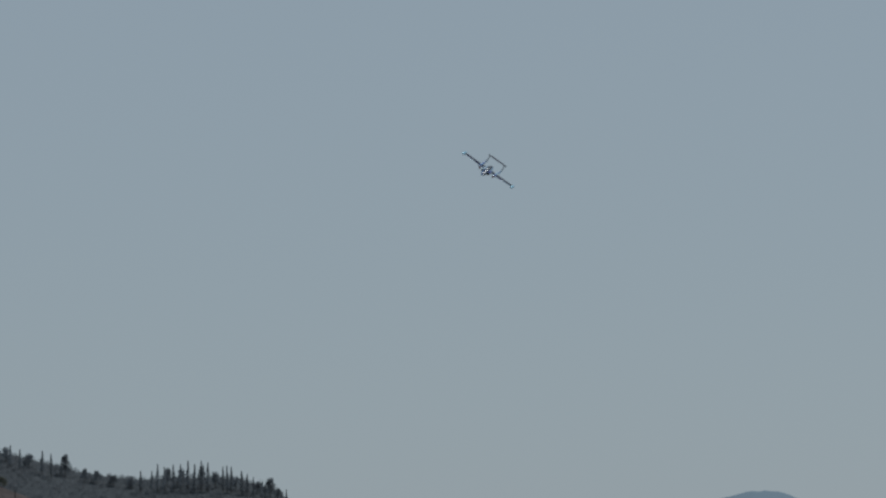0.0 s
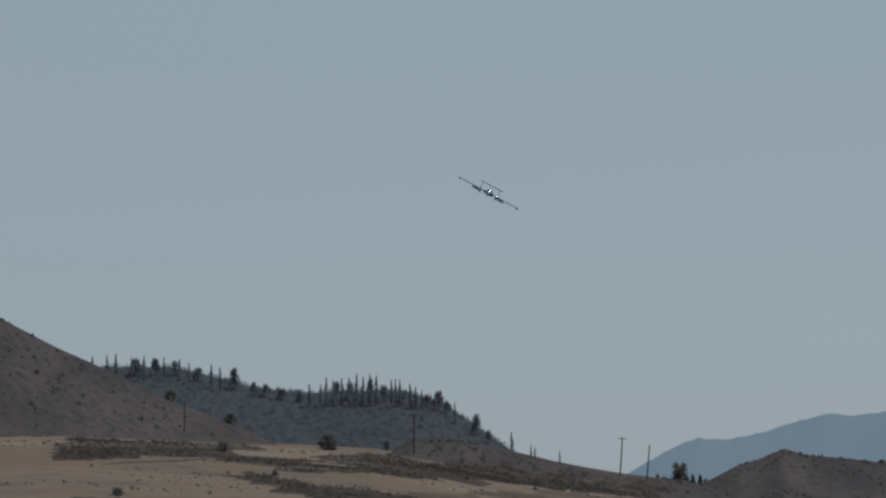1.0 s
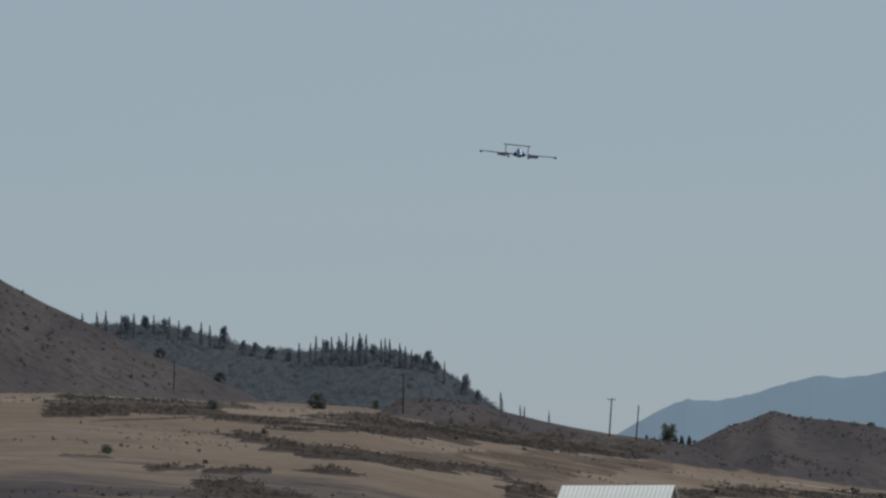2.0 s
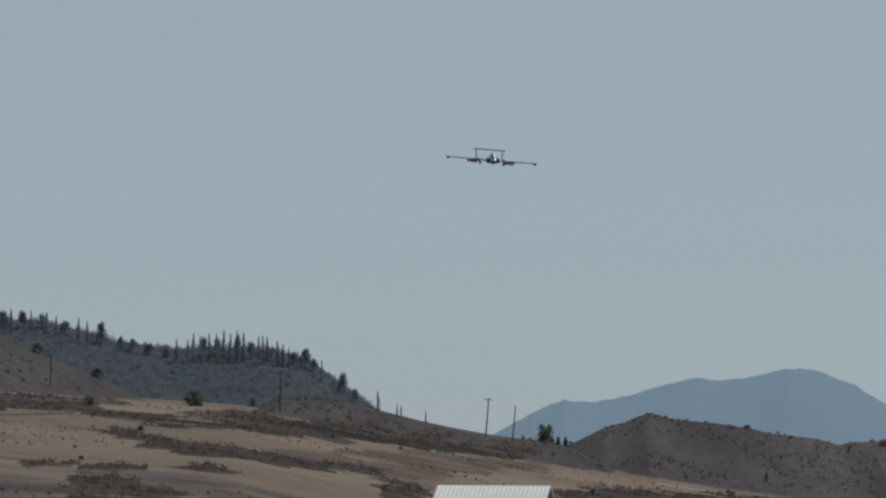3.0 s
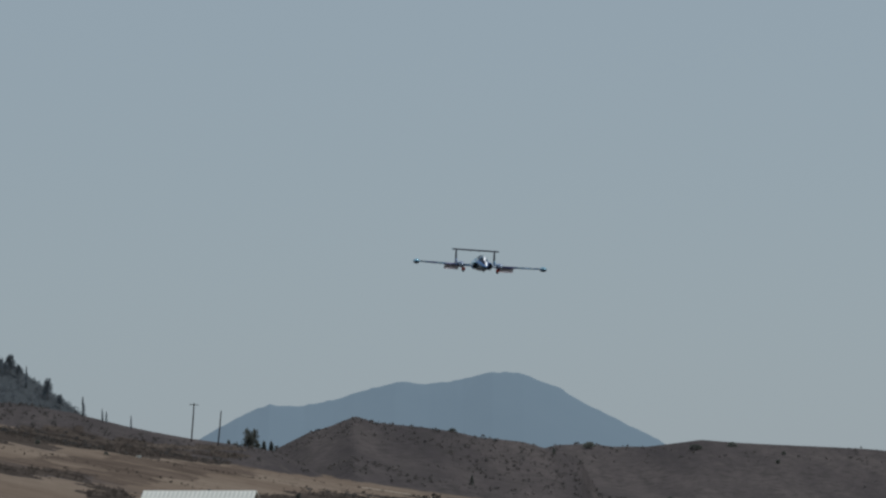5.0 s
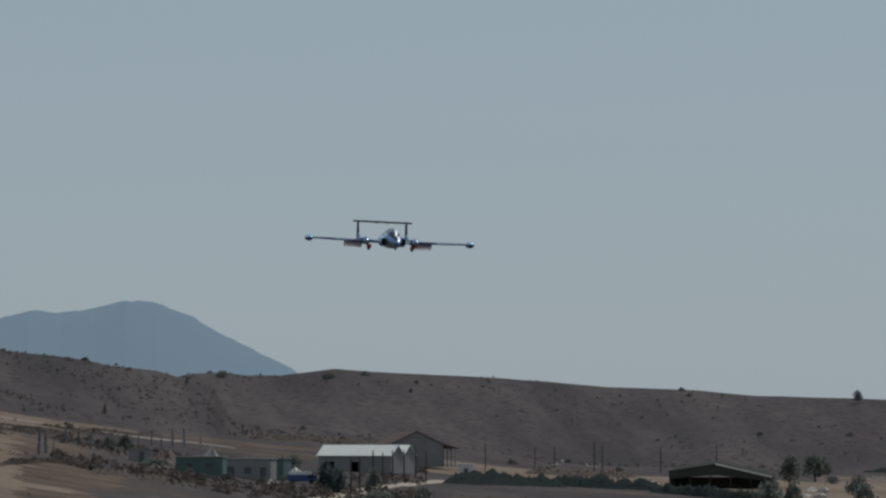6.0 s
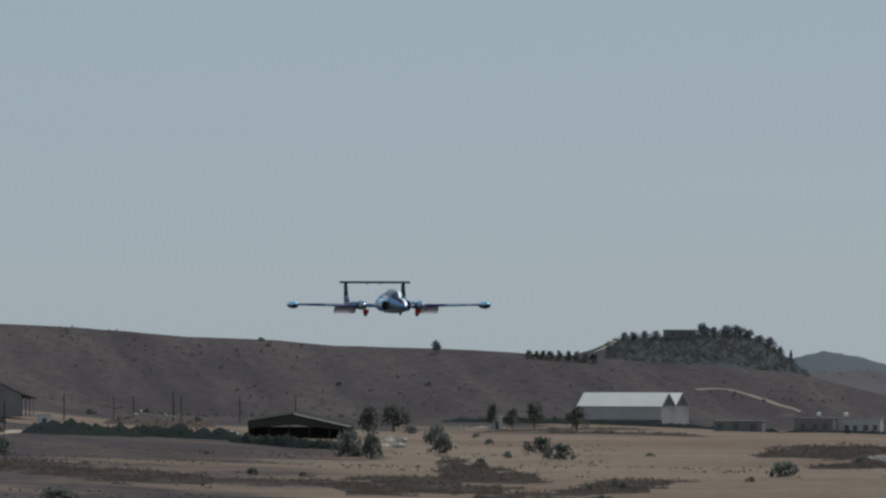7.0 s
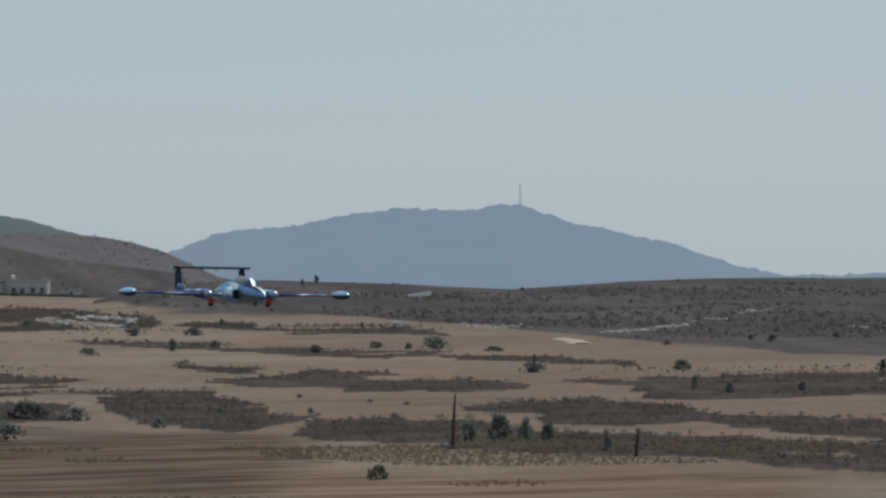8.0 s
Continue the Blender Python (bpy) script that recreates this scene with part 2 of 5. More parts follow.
# valley floor: height under the eye at these distances, by bearing
DIST = [0, 40, 120, 260, 450, 600, 900, 1300, 1700, 2600, 4900]
FLOOR = [
    (-6.5, [-1.7, -2, -6, -4, 1.5, 6, 17, 26, 30, 25, 0]),
    (-3.0, [-1.7, -2, -7, -5, -0.6, 3.4, 13, 21, 25, 20, 0]),
    (0.6, [-1.7, -2, -7, -8, -6.5, -4.8, 2.5, 8.5, 9, 5, 0]),
    (4.7, [-1.7, -2, -8, -11, -12, -11.5, -9.3, -1, 4, 0, -5]),
    (8.3, [-1.7, -2.2, -9, -12.5, -13, -12.8, -12.0, -11.5, -11, -8, -8]),
    (12.0, [-1.7, -2.4, -9, -13.5, -14, -14, -14, -14, -14, -14, -14]),
    (19.0, [-1.7, -2.4, -9, -13.5, -14, -14, -13, -17, -26, -45, -120]),
]
# ridges: distance of the crest, fall to the front, cover, crest line as bearing and elevation
RIDGES = [
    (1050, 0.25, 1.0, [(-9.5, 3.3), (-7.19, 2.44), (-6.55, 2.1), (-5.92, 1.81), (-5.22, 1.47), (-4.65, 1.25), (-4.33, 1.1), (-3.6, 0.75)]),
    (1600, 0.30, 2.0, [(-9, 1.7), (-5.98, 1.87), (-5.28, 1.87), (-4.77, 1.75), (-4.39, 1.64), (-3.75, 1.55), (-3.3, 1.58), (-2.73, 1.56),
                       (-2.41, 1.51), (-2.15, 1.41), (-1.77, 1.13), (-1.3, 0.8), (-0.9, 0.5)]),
    (1100, 0.06, 1.0, [(-4.0, 0.4), (-2.95, 0.77), (-2.57, 1.02), (-2.25, 1.03), (-1.55, 0.92), (-0.97, 0.77), (-0.21, 0.62), (0.37, 0.54), (0.75, 0.48), (1.3, 0.2)]),
    (1250, 0.10, 1.0, [(0.0, 0.05), (0.23, 0.18), (0.68, 0.47), (1.12, 0.69), (1.38, 0.77), (1.65, 0.88), (1.89, 0.80), (2.40, 0.75), (2.75, 0.71), (3.04, 0.64),
                       (3.55, 0.59), (4.2, 0.4)]),
    (1600, 0.13, 1.0, [(3.0, 0.3), (3.93, 0.55), (4.3, 0.57), (4.57, 0.53), (4.95, 0.53), (5.56, 0.61), (6.01, 0.57), (7.38, 0.51), (8.65, 0.40), (9.69, 0.36),
                        (10.32, 0.30), (11.47, 0.27), (12.4, 0.22), (13.0, 0.18), (15.5, 0.0), (16.5, -0.25), (18.0, -0.45)]),
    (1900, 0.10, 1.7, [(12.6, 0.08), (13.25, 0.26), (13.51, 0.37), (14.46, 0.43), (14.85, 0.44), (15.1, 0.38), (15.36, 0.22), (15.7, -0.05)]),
    (2300, 0.06, 1.0, [(14.6, -0.12), (15.52, 0.0), (16.3, 0.02), (16.8, 0.0), (17.06, -0.02), (17.44, -0.09), (17.83, -0.21), (18.4, -0.48), (18.9, -0.6)]),
    (1000, 0.022, 0.85, [(17.0, -0.75), (17.8, -0.57), (18.75, -0.52), (20.41, -0.58), (21.7, -0.64), (22.97, -0.57), (24.25, -0.53), (26, -0.54), (30, -0.7)]),
    (790, 0.014, 0.70, [(20.3, -1.05), (21.2, -0.94), (22.6, -0.90), (24.0, -0.84), (27, -0.86), (30, -0.9)]),
]


# overgrown terraces and dark soil in the fields: outlines as bearing and distance
PATCHES = []


def patch(kind, lift, *outline):
    PATCHES.append((kind, lift, np.array(outline, float)))


patch("scrub", 0.3, (-4.49, 729), (-4.1, 682), (-3.21, 633), (-2.44, 641), (-1.39, 719), (-1.39, 665), (-2.25, 602), (-3.21, 584), (-3.91, 606), (-4.48, 686))
patch("scrub", 0.24, (-5.5, 487), (-5.12, 488), (-4.9, 503), (-4.9, 486), (-5.25, 467))
patch("scrub", 0.24, (-4.8, 488), (-4.04, 511), (-4.07, 487), (-4.77, 472))
patch("scrub", 0.18, (-3.78, 526), (-3.27, 534), (-3.02, 513), (-3.4, 511))
patch("scrub", 0.18, (-4.96, 452), (-4.36, 467), (-3.85, 459), (-3.59, 440), (-3.97, 410), (-4.86, 396))
patch("scrub", 0.12, (-6.52, 882), (-4.8, 922), (-4.49, 817), (-3.53, 851), (-1.93, 1024), (-0.65, 1044), (0.37, 1069), (0.37, 1051), (-1.93, 815), (-3.85, 737), (-5.12, 788), (-6.52, 708))
patch("scrub", 0.18, (-1.39, 617), (-0.84, 662), (-0.91, 577), (-1.39, 537))
patch("scrub", 0.18, (0.5, 774), (1.58, 928), (1.9, 934), (3.6, 1114), (3.6, 1081), (0.5, 712))
patch("soil", 0, (-2.83, 651), (-1.39, 824), (0.37, 1044), (0.62, 951), (-0.65, 730), (-1.39, 682), (-2.57, 633))
patch("scrub", 0.18, (6.43, 672), (7.83, 643), (8.98, 614), (10.13, 624), (10.9, 613), (10.38, 593), (9.11, 591), (7.83, 578), (6.44, 604))
patch("scrub", 0.21, (11.56, 816), (11.98, 745), (12.62, 662), (12.78, 637), (12.3, 610), (11.56, 589), (10.38, 572), (10.13, 604), (11.02, 647), (11.56, 653))
patch("scrub", 0.18, (12.75, 588), (13.26, 634), (13.9, 667), (14.53, 641), (14.22, 620), (13.77, 599), (12.94, 565))
patch("scrub", 0.18, (15.11, 841), (15.49, 919), (16.31, 903), (16.31, 825), (16.12, 794), (15.49, 806))
patch("soil", 0, (6.43, 888), (8.47, 957), (10.13, 957), (10.89, 820), (10.77, 765), (9.11, 744), (6.43, 690))
patch("scrub", 0.27, (18.33, 479), (19.0, 489), (19.7, 498), (20.41, 485), (21.43, 481), (21.91, 463), (21.88, 451), (21.05, 437), (20.02, 445), (19.13, 456), (18.49, 466))
patch("scrub", 0.27, (22.36, 478), (23.09, 468), (24.24, 473), (25.26, 491), (25.95, 499), (26.08, 428), (24.88, 420), (23.92, 423), (23.28, 432), (23.09, 448))
patch("scrub", 0.21, (17.15, 422), (17.6, 440), (18.36, 443), (19.0, 403), (19.38, 390), (19.7, 398), (19.57, 381), (19.25, 371), (18.49, 355), (17.85, 376), (17.4, 381))
patch("scrub", 0.21, (21.24, 402), (21.88, 417), (22.64, 425), (23.28, 409), (23.79, 385), (24.56, 380), (26.08, 372), (26.08, 336), (24.87, 349), (23.92, 367), (22.96, 356), (22.0, 373), (21.43, 385))
patch("scrub", 0.36, (19.13, 346), (19.51, 370), (20.4, 374), (21.24, 369), (22.0, 350), (22.77, 343), (23.6, 344), (24.43, 334), (26.08, 315), (26.08, 279), (24.87, 286), (23.6, 297), (22.32, 306), (21.04, 313), (20.4, 326), (19.51, 336))
patch("scrub", 0.12, (15.82, 511), (16.58, 504), (17.02, 482), (16.45, 477), (15.82, 485))
patch("scrub", 0.12, (15.82, 467), (16.9, 461), (17.72, 450), (18.04, 443), (17.53, 436), (16.58, 444), (15.82, 445))
patch("scrub", 0.18, (15.82, 430), (16.32, 416), (16.77, 409), (16.58, 385), (15.81, 387))
patch("scrub", 0.18, (16.08, 942), (16.58, 908), (17.22, 842), (17.73, 812), (17.66, 716), (17.22, 779), (16.33, 838))
patch("scrub", 0.12, (15.82, 763), (16.33, 807), (16.84, 747), (17.22, 719), (16.58, 708), (15.82, 712))
patch("scrub", 0.09, (16.9, 666), (17.86, 656), (18.62, 628), (19.77, 613), (21.3, 590), (21.3, 572), (19.77, 584), (18.49, 616), (17.54, 636), (16.9, 644))
patch("scrub", 0.12, (17.92, 777), (18.62, 784), (18.81, 722), (20.03, 722), (20.92, 706), (20.92, 685), (19.77, 699), (18.75, 703), (18.05, 713))
patch("scrub", 0.06, (21.3, 590), (23.09, 557), (23.09, 539), (21.3, 563))
patch("scrub", 0.06, (17.82, 544), (18.87, 520), (18.87, 503), (17.85, 533))
patch("soil", 0, (15.81, 373), (17.21, 361), (18.17, 344), (19.12, 327), (18.1, 327), (16.89, 347), (15.81, 357))
patch("soil", 0, (18.04, 322), (19.12, 317), (19.76, 289), (19.12, 304), (18.17, 312))
patch("soil", 0, (2.05, 912), (3.38, 1097), (4.47, 1201), (5.36, 1238), (5.87, 1180), (5.87, 892), (5.62, 697), (1.99, 503), (1.92, 745))
patch("scrub", 0.25, (11.84, 603), (12.48, 593), (13.24, 573), (13.88, 532), (14.52, 518), (15.03, 503), (15.54, 434), (15.28, 420), (14.77, 440), (14.39, 465), (13.75, 467), (12.92, 510), (11.84, 517))
patch("scrub", 0.15, (15.15, 477), (15.79, 466), (16.43, 440), (15.54, 445))
patch("scrub", 0.2, (12.58, 419), (13.24, 415), (13.79, 401), (13.12, 400))
patch("scrub", 0.15, (13.88, 396), (14.52, 400), (14.68, 381), (14.07, 381))
patch("scrub", 0.15, (13.15, 375), (13.85, 372), (13.79, 358), (13.25, 357))
patch("scrub", 0.15, (16.05, 423), (16.82, 418), (16.82, 400), (16.18, 406))
patch("soil", 0, (11.85, 344), (13.88, 347), (15.16, 337), (15.16, 323), (11.85, 319))


def within(az, r, kind):
    """Where a kind of patch lies, with ragged edges: its mask and how far it stands proud of the field."""
    az, r = np.asarray(az, float), np.asarray(r, float)
    x, y = r * np.sin(np.radians(az)), r * np.cos(np.radians(az))
    a = az + 0.16 * vnoise(x, y, 13) + 0.10 * vnoise(x, y, 5)
    d = r * (1 + 0.022 * vnoise(x + 50, y, 14) + 0.014 * vnoise(x, y + 50, 5))
    mask, lift = np.zeros(az.shape), np.zeros(az.shape)
    for k, h, line in PATCHES:
        if k != kind:
            continue
        near = (a > line[:, 0].min()) & (a < line[:, 0].max()) & (d > line[:, 1].min()) & (d < line[:, 1].max())
        if not near.any():
            continue
        inside = np.zeros(az.shape, bool)
        for (a0, d0), (a1, d1) in zip(line, np.roll(line, -1, 0)):
            if a0 != a1:
                inside ^= ((a0 > a) != (a1 > a)) & (d < d0 + (d1 - d0) * (a - a0) / (a1 - a0))
        mask, lift = np.maximum(mask, inside & near), np.maximum(lift, h * (inside & near))
    bare = vnoise(x, y + 90, 15) + 0.45 * vnoise(x, y, 5) < -0.82
    return mask * ~bare, lift * ~bare


def ridge_line(line, az):
    a, e = np.array(line).T
    out = np.interp(az, a, e)
    return np.maximum(out - 2.0 * np.maximum(0, a[0] - az) - 2.0 * np.maximum(0, az - a[-1]), -6.0)


def terrain(az, r):
    """Ground height and scrub cover at a bearing (degrees) and distance (metres) from the camera."""
    az, r = np.asarray(az, float), np.asarray(r, float)
    x, y = r * np.sin(np.radians(az)), r * np.cos(np.radians(az))
    knots = [k for k, _ in FLOOR]
    rows = [np.interp(r, DIST, p) for _, p in FLOOR]
    z = rows[0] * 1.0
    for k in range(1, len(rows)):
        u = np.clip((az - knots[k - 1]) / (knots[k] - knots[k - 1]), 0, 1)
        z = np.where(az > knots[k - 1], rows[k - 1] + (rows[k] - rows[k - 1]) * u, z)
    ease = np.clip((r - 230) / 150, 0, 1)
    z = z + ease * (0.35 * vnoise(x, y, 60) + 0.15 * vnoise(x, y, 17))
    cover = 0.24 + 0.15 * vnoise(x, y, 130) + 0.10 * vnoise(x, y, 47)
    hump = lambda q, a, b, w: np.clip((q - a) / w, 0, 1) * np.clip((b - q) / w, 0, 1)
    az2, r2 = az + 0.55 * vnoise(x, y, 45) + 0.25 * vnoise(x, y, 15), r + 60 * vnoise(x + 77, y, 40)
    cover = cover + 0.42 * hump(az2, 2.0, 7.4, 0.9) * hump(r2, 520, 1150, 110) + 0.27 * hump(az2, 5.4, 11.4, 1.8) * hump(r2, 350, 970, 110) + 0.5 * hump(az, 2.6, 13, 0.5) * hump(r, 1120, 1700, 50) + 0.06 * hump(az2, -9, 0.5, 1)
    rough_ground, lift = within(az, r, "scrub")
    cover = np.maximum(cover * (1 - 0.35 * (az > 11)), 0.85 * rough_ground)
    z = z + lift * (0.75 + 0.55 * vnoise(x, y, 7) + 0.3 * vnoise(x, y, 2.5))
    edge = np.interp(az, [17.4, 20, 21.5, 22.5, 24, 26.5], [905, 800, 720, 655, 610, 555])
    cover = np.maximum(cover, 0.80 * np.clip((r - edge + 16 * vnoise(x, y, 38)) / 30, 0, 1) * np.clip((az - 17.2) / 0.8, 0, 1))
    for dist, fall, rough, line in RIDGES:
        crest = dist * np.tan(np.radians(ridge_line(line, az)))
        d = dist - r
        gully = vnoise(x, y, 55) * 0.6 + vnoise(x, y, 21) * 0.4
        h = crest - np.where(d > 0, fall * d, -0.12 * d) + gully * np.clip(np.abs(d) / 60, 0, 1) * min(2.4, 30 * fall)
        h = h + 0.12 * vnoise(x, y, 9)
        cover = cover + (rough - cover) * np.clip((h - z) / 1.6 + 0.15, 0, 1)
        z = np.maximum(z, h)
    return EYE + z, cover


def at(az, r, lift=0.0):
    """The place on the ground at a bearing and distance."""
    return Vector((r * math.sin(radians(az)), r * math.cos(radians(az)), float(terrain(az, r)[0]) + lift))


REACH = np.geomspace(240, 2600, 900)


def spot(az, el, far=2600.0):
    """Bearing and distance of the first ground that rises to an elevation as seen from the camera."""
    z, _ = terrain(np.full(REACH.shape, az), REACH)
    hit = np.nonzero(np.degrees(np.arctan2(z - EYE, REACH)) >= el)[0]
    return float(min(REACH[hit[0]], far)) if len(hit) else far


def mesh_object(name, verts, faces, mat, smooth=False):
    me = bpy.data.meshes.new(name)
    me.from_pydata([tuple(v) for v in verts], [], [tuple(f) for f in faces])
    me.materials.append(mat)
    if smooth:
        me.shade_smooth()
    return new(name, me)


def build_ground():
    az = np.concatenate([np.arange(-180, -9, 3.0), np.arange(-9, 27.6, 0.045), np.arange(30, 180, 3.0)])
    r = np.concatenate([[1.0, 3, 20, 40, 60, 90, 120, 160, 200, 230], np.geomspace(250, 1000, 270), np.geomspace(1008, 2700, 120), [3000, 3500, 4200, 4900]])
    r = np.unique(np.concatenate([r, [dist for dist, *_ in RIDGES], [dist - 5.0 for dist, *_ in RIDGES]]))
    a, d = np.meshgrid(az, r)
    z, cover = terrain(a, d)
    v = np.stack([d * np.sin(np.radians(a)), d * np.cos(np.radians(a)), z], -1).reshape(-1, 3)
    n, m = len(az), len(r)
    i, j = np.meshgrid(np.arange(m - 1), np.arange(n), indexing="ij")
    k = (j + 1) % n
    faces = np.stack([i * n + j, i * n + k, (i + 1) * n + k, (i + 1) * n + j], -1).reshape(-1, 4)
    me = bpy.data.meshes.new("ground")
    me.vertices.add(len(v))
    me.vertices.foreach_set("co", v.ravel())
    me.loops.add(faces.size + n)
    me.loops.foreach_set("vertex_index", np.concatenate([faces.ravel(), np.arange(n)[::-1]]))
    me.polygons.add(len(faces) + 1)
    me.polygons.foreach_set("loop_start", np.arange(len(faces) + 1) * 4)
    me.update()
    me.attributes.new("cover", "FLOAT", "POINT").data.foreach_set("value", cover.ravel().astype(np.float32))
    hump = lambda q, lo, hi, w: np.clip((q - lo) / w, 0, 1) * np.clip((hi - q) / w, 0, 1)
    ragged = 9 * vnoise(v[:, 0], v[:, 1], 14).reshape(a.shape)
    for region, value in (("soil", within(a, d, "soil")[0]), ("thicket", within(a, d, "scrub")[0]), ("tilled", hump(a, 13, 19.8, 0.8) * hump(d + ragged, 252, 352, 8)), ("unseen_airstrip", np.clip((243 - d) / 8, 0, 1)), ("scrub_haze", 0.75 * hump(a, 13.4, 19.5, 1.2) * np.clip((d - 1960) / 60, 0, 1)), ("golden", hump(a, 18.5, 25.5, 0.9) * hump(d + ragged, 245, 291, 10))):
        me.attributes.new(region, "FLOAT", "POINT").data.foreach_set("value", value.ravel().astype(np.float32))
    me.materials.append(GROUND)
    me.shade_smooth()
    ob = new("ground", me)
    return tagged(ob, "dry tan fields and brown scrub hills in late summer", "ground", kind="structure")


def build_mountain(name, dist, depth, line, mat, label, rough):
    """A far ridge with a real front slope, as a curved sheet with thickness to the back."""
    a0, a1 = line[0][0] - 0.6, line[-1][0] + 0.6
    az = np.arange(a0, a1, 0.02)
    fr = np.linspace(-1, 1, 45)
    fr = np.sign(fr) * np.abs(fr) ** 1.7
    a, f = np.meshgrid(az, fr)
    d = dist + f * depth
    x, y = d * np.sin(np.radians(a)), d * np.cos(np.radians(a))
    el = ridge_line(line, a)
    crest = EYE + dist * np.tan(np.radians(el))
    tops = rough * (0.25 * vnoise(x, y, 26) + 0.3 * vnoise(x, y, 9) + 0.45 * np.maximum(0, vnoise(x, y, 5.5)))
    z = -80 + (crest + 80) * (1 - np.abs(f) ** 1.3) + tops * np.exp(-(f * 7) ** 2)
    z = z + rough * 0.5 * vnoise(x, y, 90) * np.abs(f) * (1 - np.abs(f)) * 4
    n = len(az)
    v = np.stack([x, y, z], -1).reshape(-1, 3)
    faces = [(i * n + j, (i + 1) * n + j, (i + 1) * n + j + 1, i * n + j + 1) for i in range(len(fr) - 1) for j in range(n - 1)]
    ob = mesh_object(name, v, faces, mat, True)
    return tagged(ob, label, "mountain", kind="structure")


build_ground()
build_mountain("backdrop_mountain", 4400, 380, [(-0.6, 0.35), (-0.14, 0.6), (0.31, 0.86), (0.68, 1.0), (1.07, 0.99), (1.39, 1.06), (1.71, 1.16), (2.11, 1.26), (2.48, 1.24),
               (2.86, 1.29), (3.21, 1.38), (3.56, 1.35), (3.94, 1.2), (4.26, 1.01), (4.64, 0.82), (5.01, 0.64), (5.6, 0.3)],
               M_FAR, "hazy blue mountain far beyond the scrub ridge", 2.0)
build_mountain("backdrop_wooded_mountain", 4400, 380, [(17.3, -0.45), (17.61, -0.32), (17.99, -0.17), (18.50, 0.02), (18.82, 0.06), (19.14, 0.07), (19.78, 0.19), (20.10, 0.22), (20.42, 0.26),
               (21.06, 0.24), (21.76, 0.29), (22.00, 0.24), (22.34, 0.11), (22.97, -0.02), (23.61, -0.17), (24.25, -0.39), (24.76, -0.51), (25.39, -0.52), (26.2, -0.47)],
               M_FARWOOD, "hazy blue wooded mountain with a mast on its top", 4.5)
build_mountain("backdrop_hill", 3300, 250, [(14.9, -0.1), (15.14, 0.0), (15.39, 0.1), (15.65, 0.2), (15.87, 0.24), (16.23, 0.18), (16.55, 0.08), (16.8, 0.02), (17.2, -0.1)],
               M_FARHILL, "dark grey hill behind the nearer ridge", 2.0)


# ---- building blocks ----
def part(name, bm, mat, parent, label="", smooth=False):
    """Links a bmesh as one mesh object under a thing or a part."""
    me = bpy.data.meshes.new(name)
    bm.to_mesh(me)
    bm.free()
    me.materials.append(mat)
    if smooth:
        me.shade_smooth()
    ob = new(name, me)
    ob.parent = parent
    return tagged(ob, label)


def tone_below(ob, mat, limit):
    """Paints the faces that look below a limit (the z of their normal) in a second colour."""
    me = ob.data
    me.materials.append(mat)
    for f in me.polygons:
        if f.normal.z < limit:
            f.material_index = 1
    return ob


def shade_top(ob, mat, limit):
    """Darkens the faces that look up past a limit: backlit shade put into a third colour."""
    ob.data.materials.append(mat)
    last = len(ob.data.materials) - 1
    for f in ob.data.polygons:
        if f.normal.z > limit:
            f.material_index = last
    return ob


def thing(name, m, label, category, group=""):
    ob = new(name)
    ob.empty_display_size = 0.2
    ob.matrix_world = m
    return tagged(ob, label, category, group)


def loft(sections, closed=True, seg=20):
    """A skin over rings: each ring is a list of points of the same number."""
    bm = bmesh.new()
    rings = [[bm.verts.new(p) for p in ring] for ring in sections]
    n = len(rings[0])
    for a, b in zip(rings, rings[1:]):
        for k in range(n):
            bm.faces.new((a[k], a[(k + 1) % n], b[(k + 1) % n], b[k]))
    if closed:
        bm.faces.new(rings[0][::-1])
        bm.faces.new(rings[-1])
    bmesh.ops.recalc_face_normals(bm, faces=bm.faces)
    return bm


def ring_y(y, cx, cz, hw, hh, power=2.0, seg=20):
    """A ring round the y axis: half width, half height, power over 2 squarer."""
    out = []
    for k in range(seg):
        t = 2 * math.pi * k / seg
        c, s = math.cos(t), math.sin(t)
        out.append((cx + hw * math.copysign(abs(c) ** (2 / power), c), y, cz + hh * math.copysign(abs(s) ** (2 / power), s)))
    return out


def foil(x, y, z, chord, thick, seg=14, upright=False):
    """A wing section at x, with its leading edge at y."""
    out = []
    for k in range(seg):
        t = 2 * math.pi * k / seg
        u = 0.5 - 0.5 * math.cos(t)
        h = thick * (1.48 * math.sqrt(max(u, 0)) - 0.63 * u - 0.85 * u * u * 1.0) * 0.9
        h = max(h, 0.002) * (1 if t < math.pi else -0.75)
        out.append((x + h, y + u * chord, z) if upright else (x, y + u * chord, z + h))
    return out


def box(bm, x0, x1, y0, y1, z0, z1, m=Matrix.Identity(4)):
    v = [bm.verts.new(m @ Vector((x, y, z))) for z in (z0, z1) for y in (y0, y1) for x in (x0, x1)]
    for f in ((0, 2, 3, 1), (4, 5, 7, 6), (0, 1, 5, 4), (2, 6, 7, 3), (0, 4, 6, 2), (1, 3, 7, 5)):
        bm.faces.new([v[k] for k in f])
    return bm


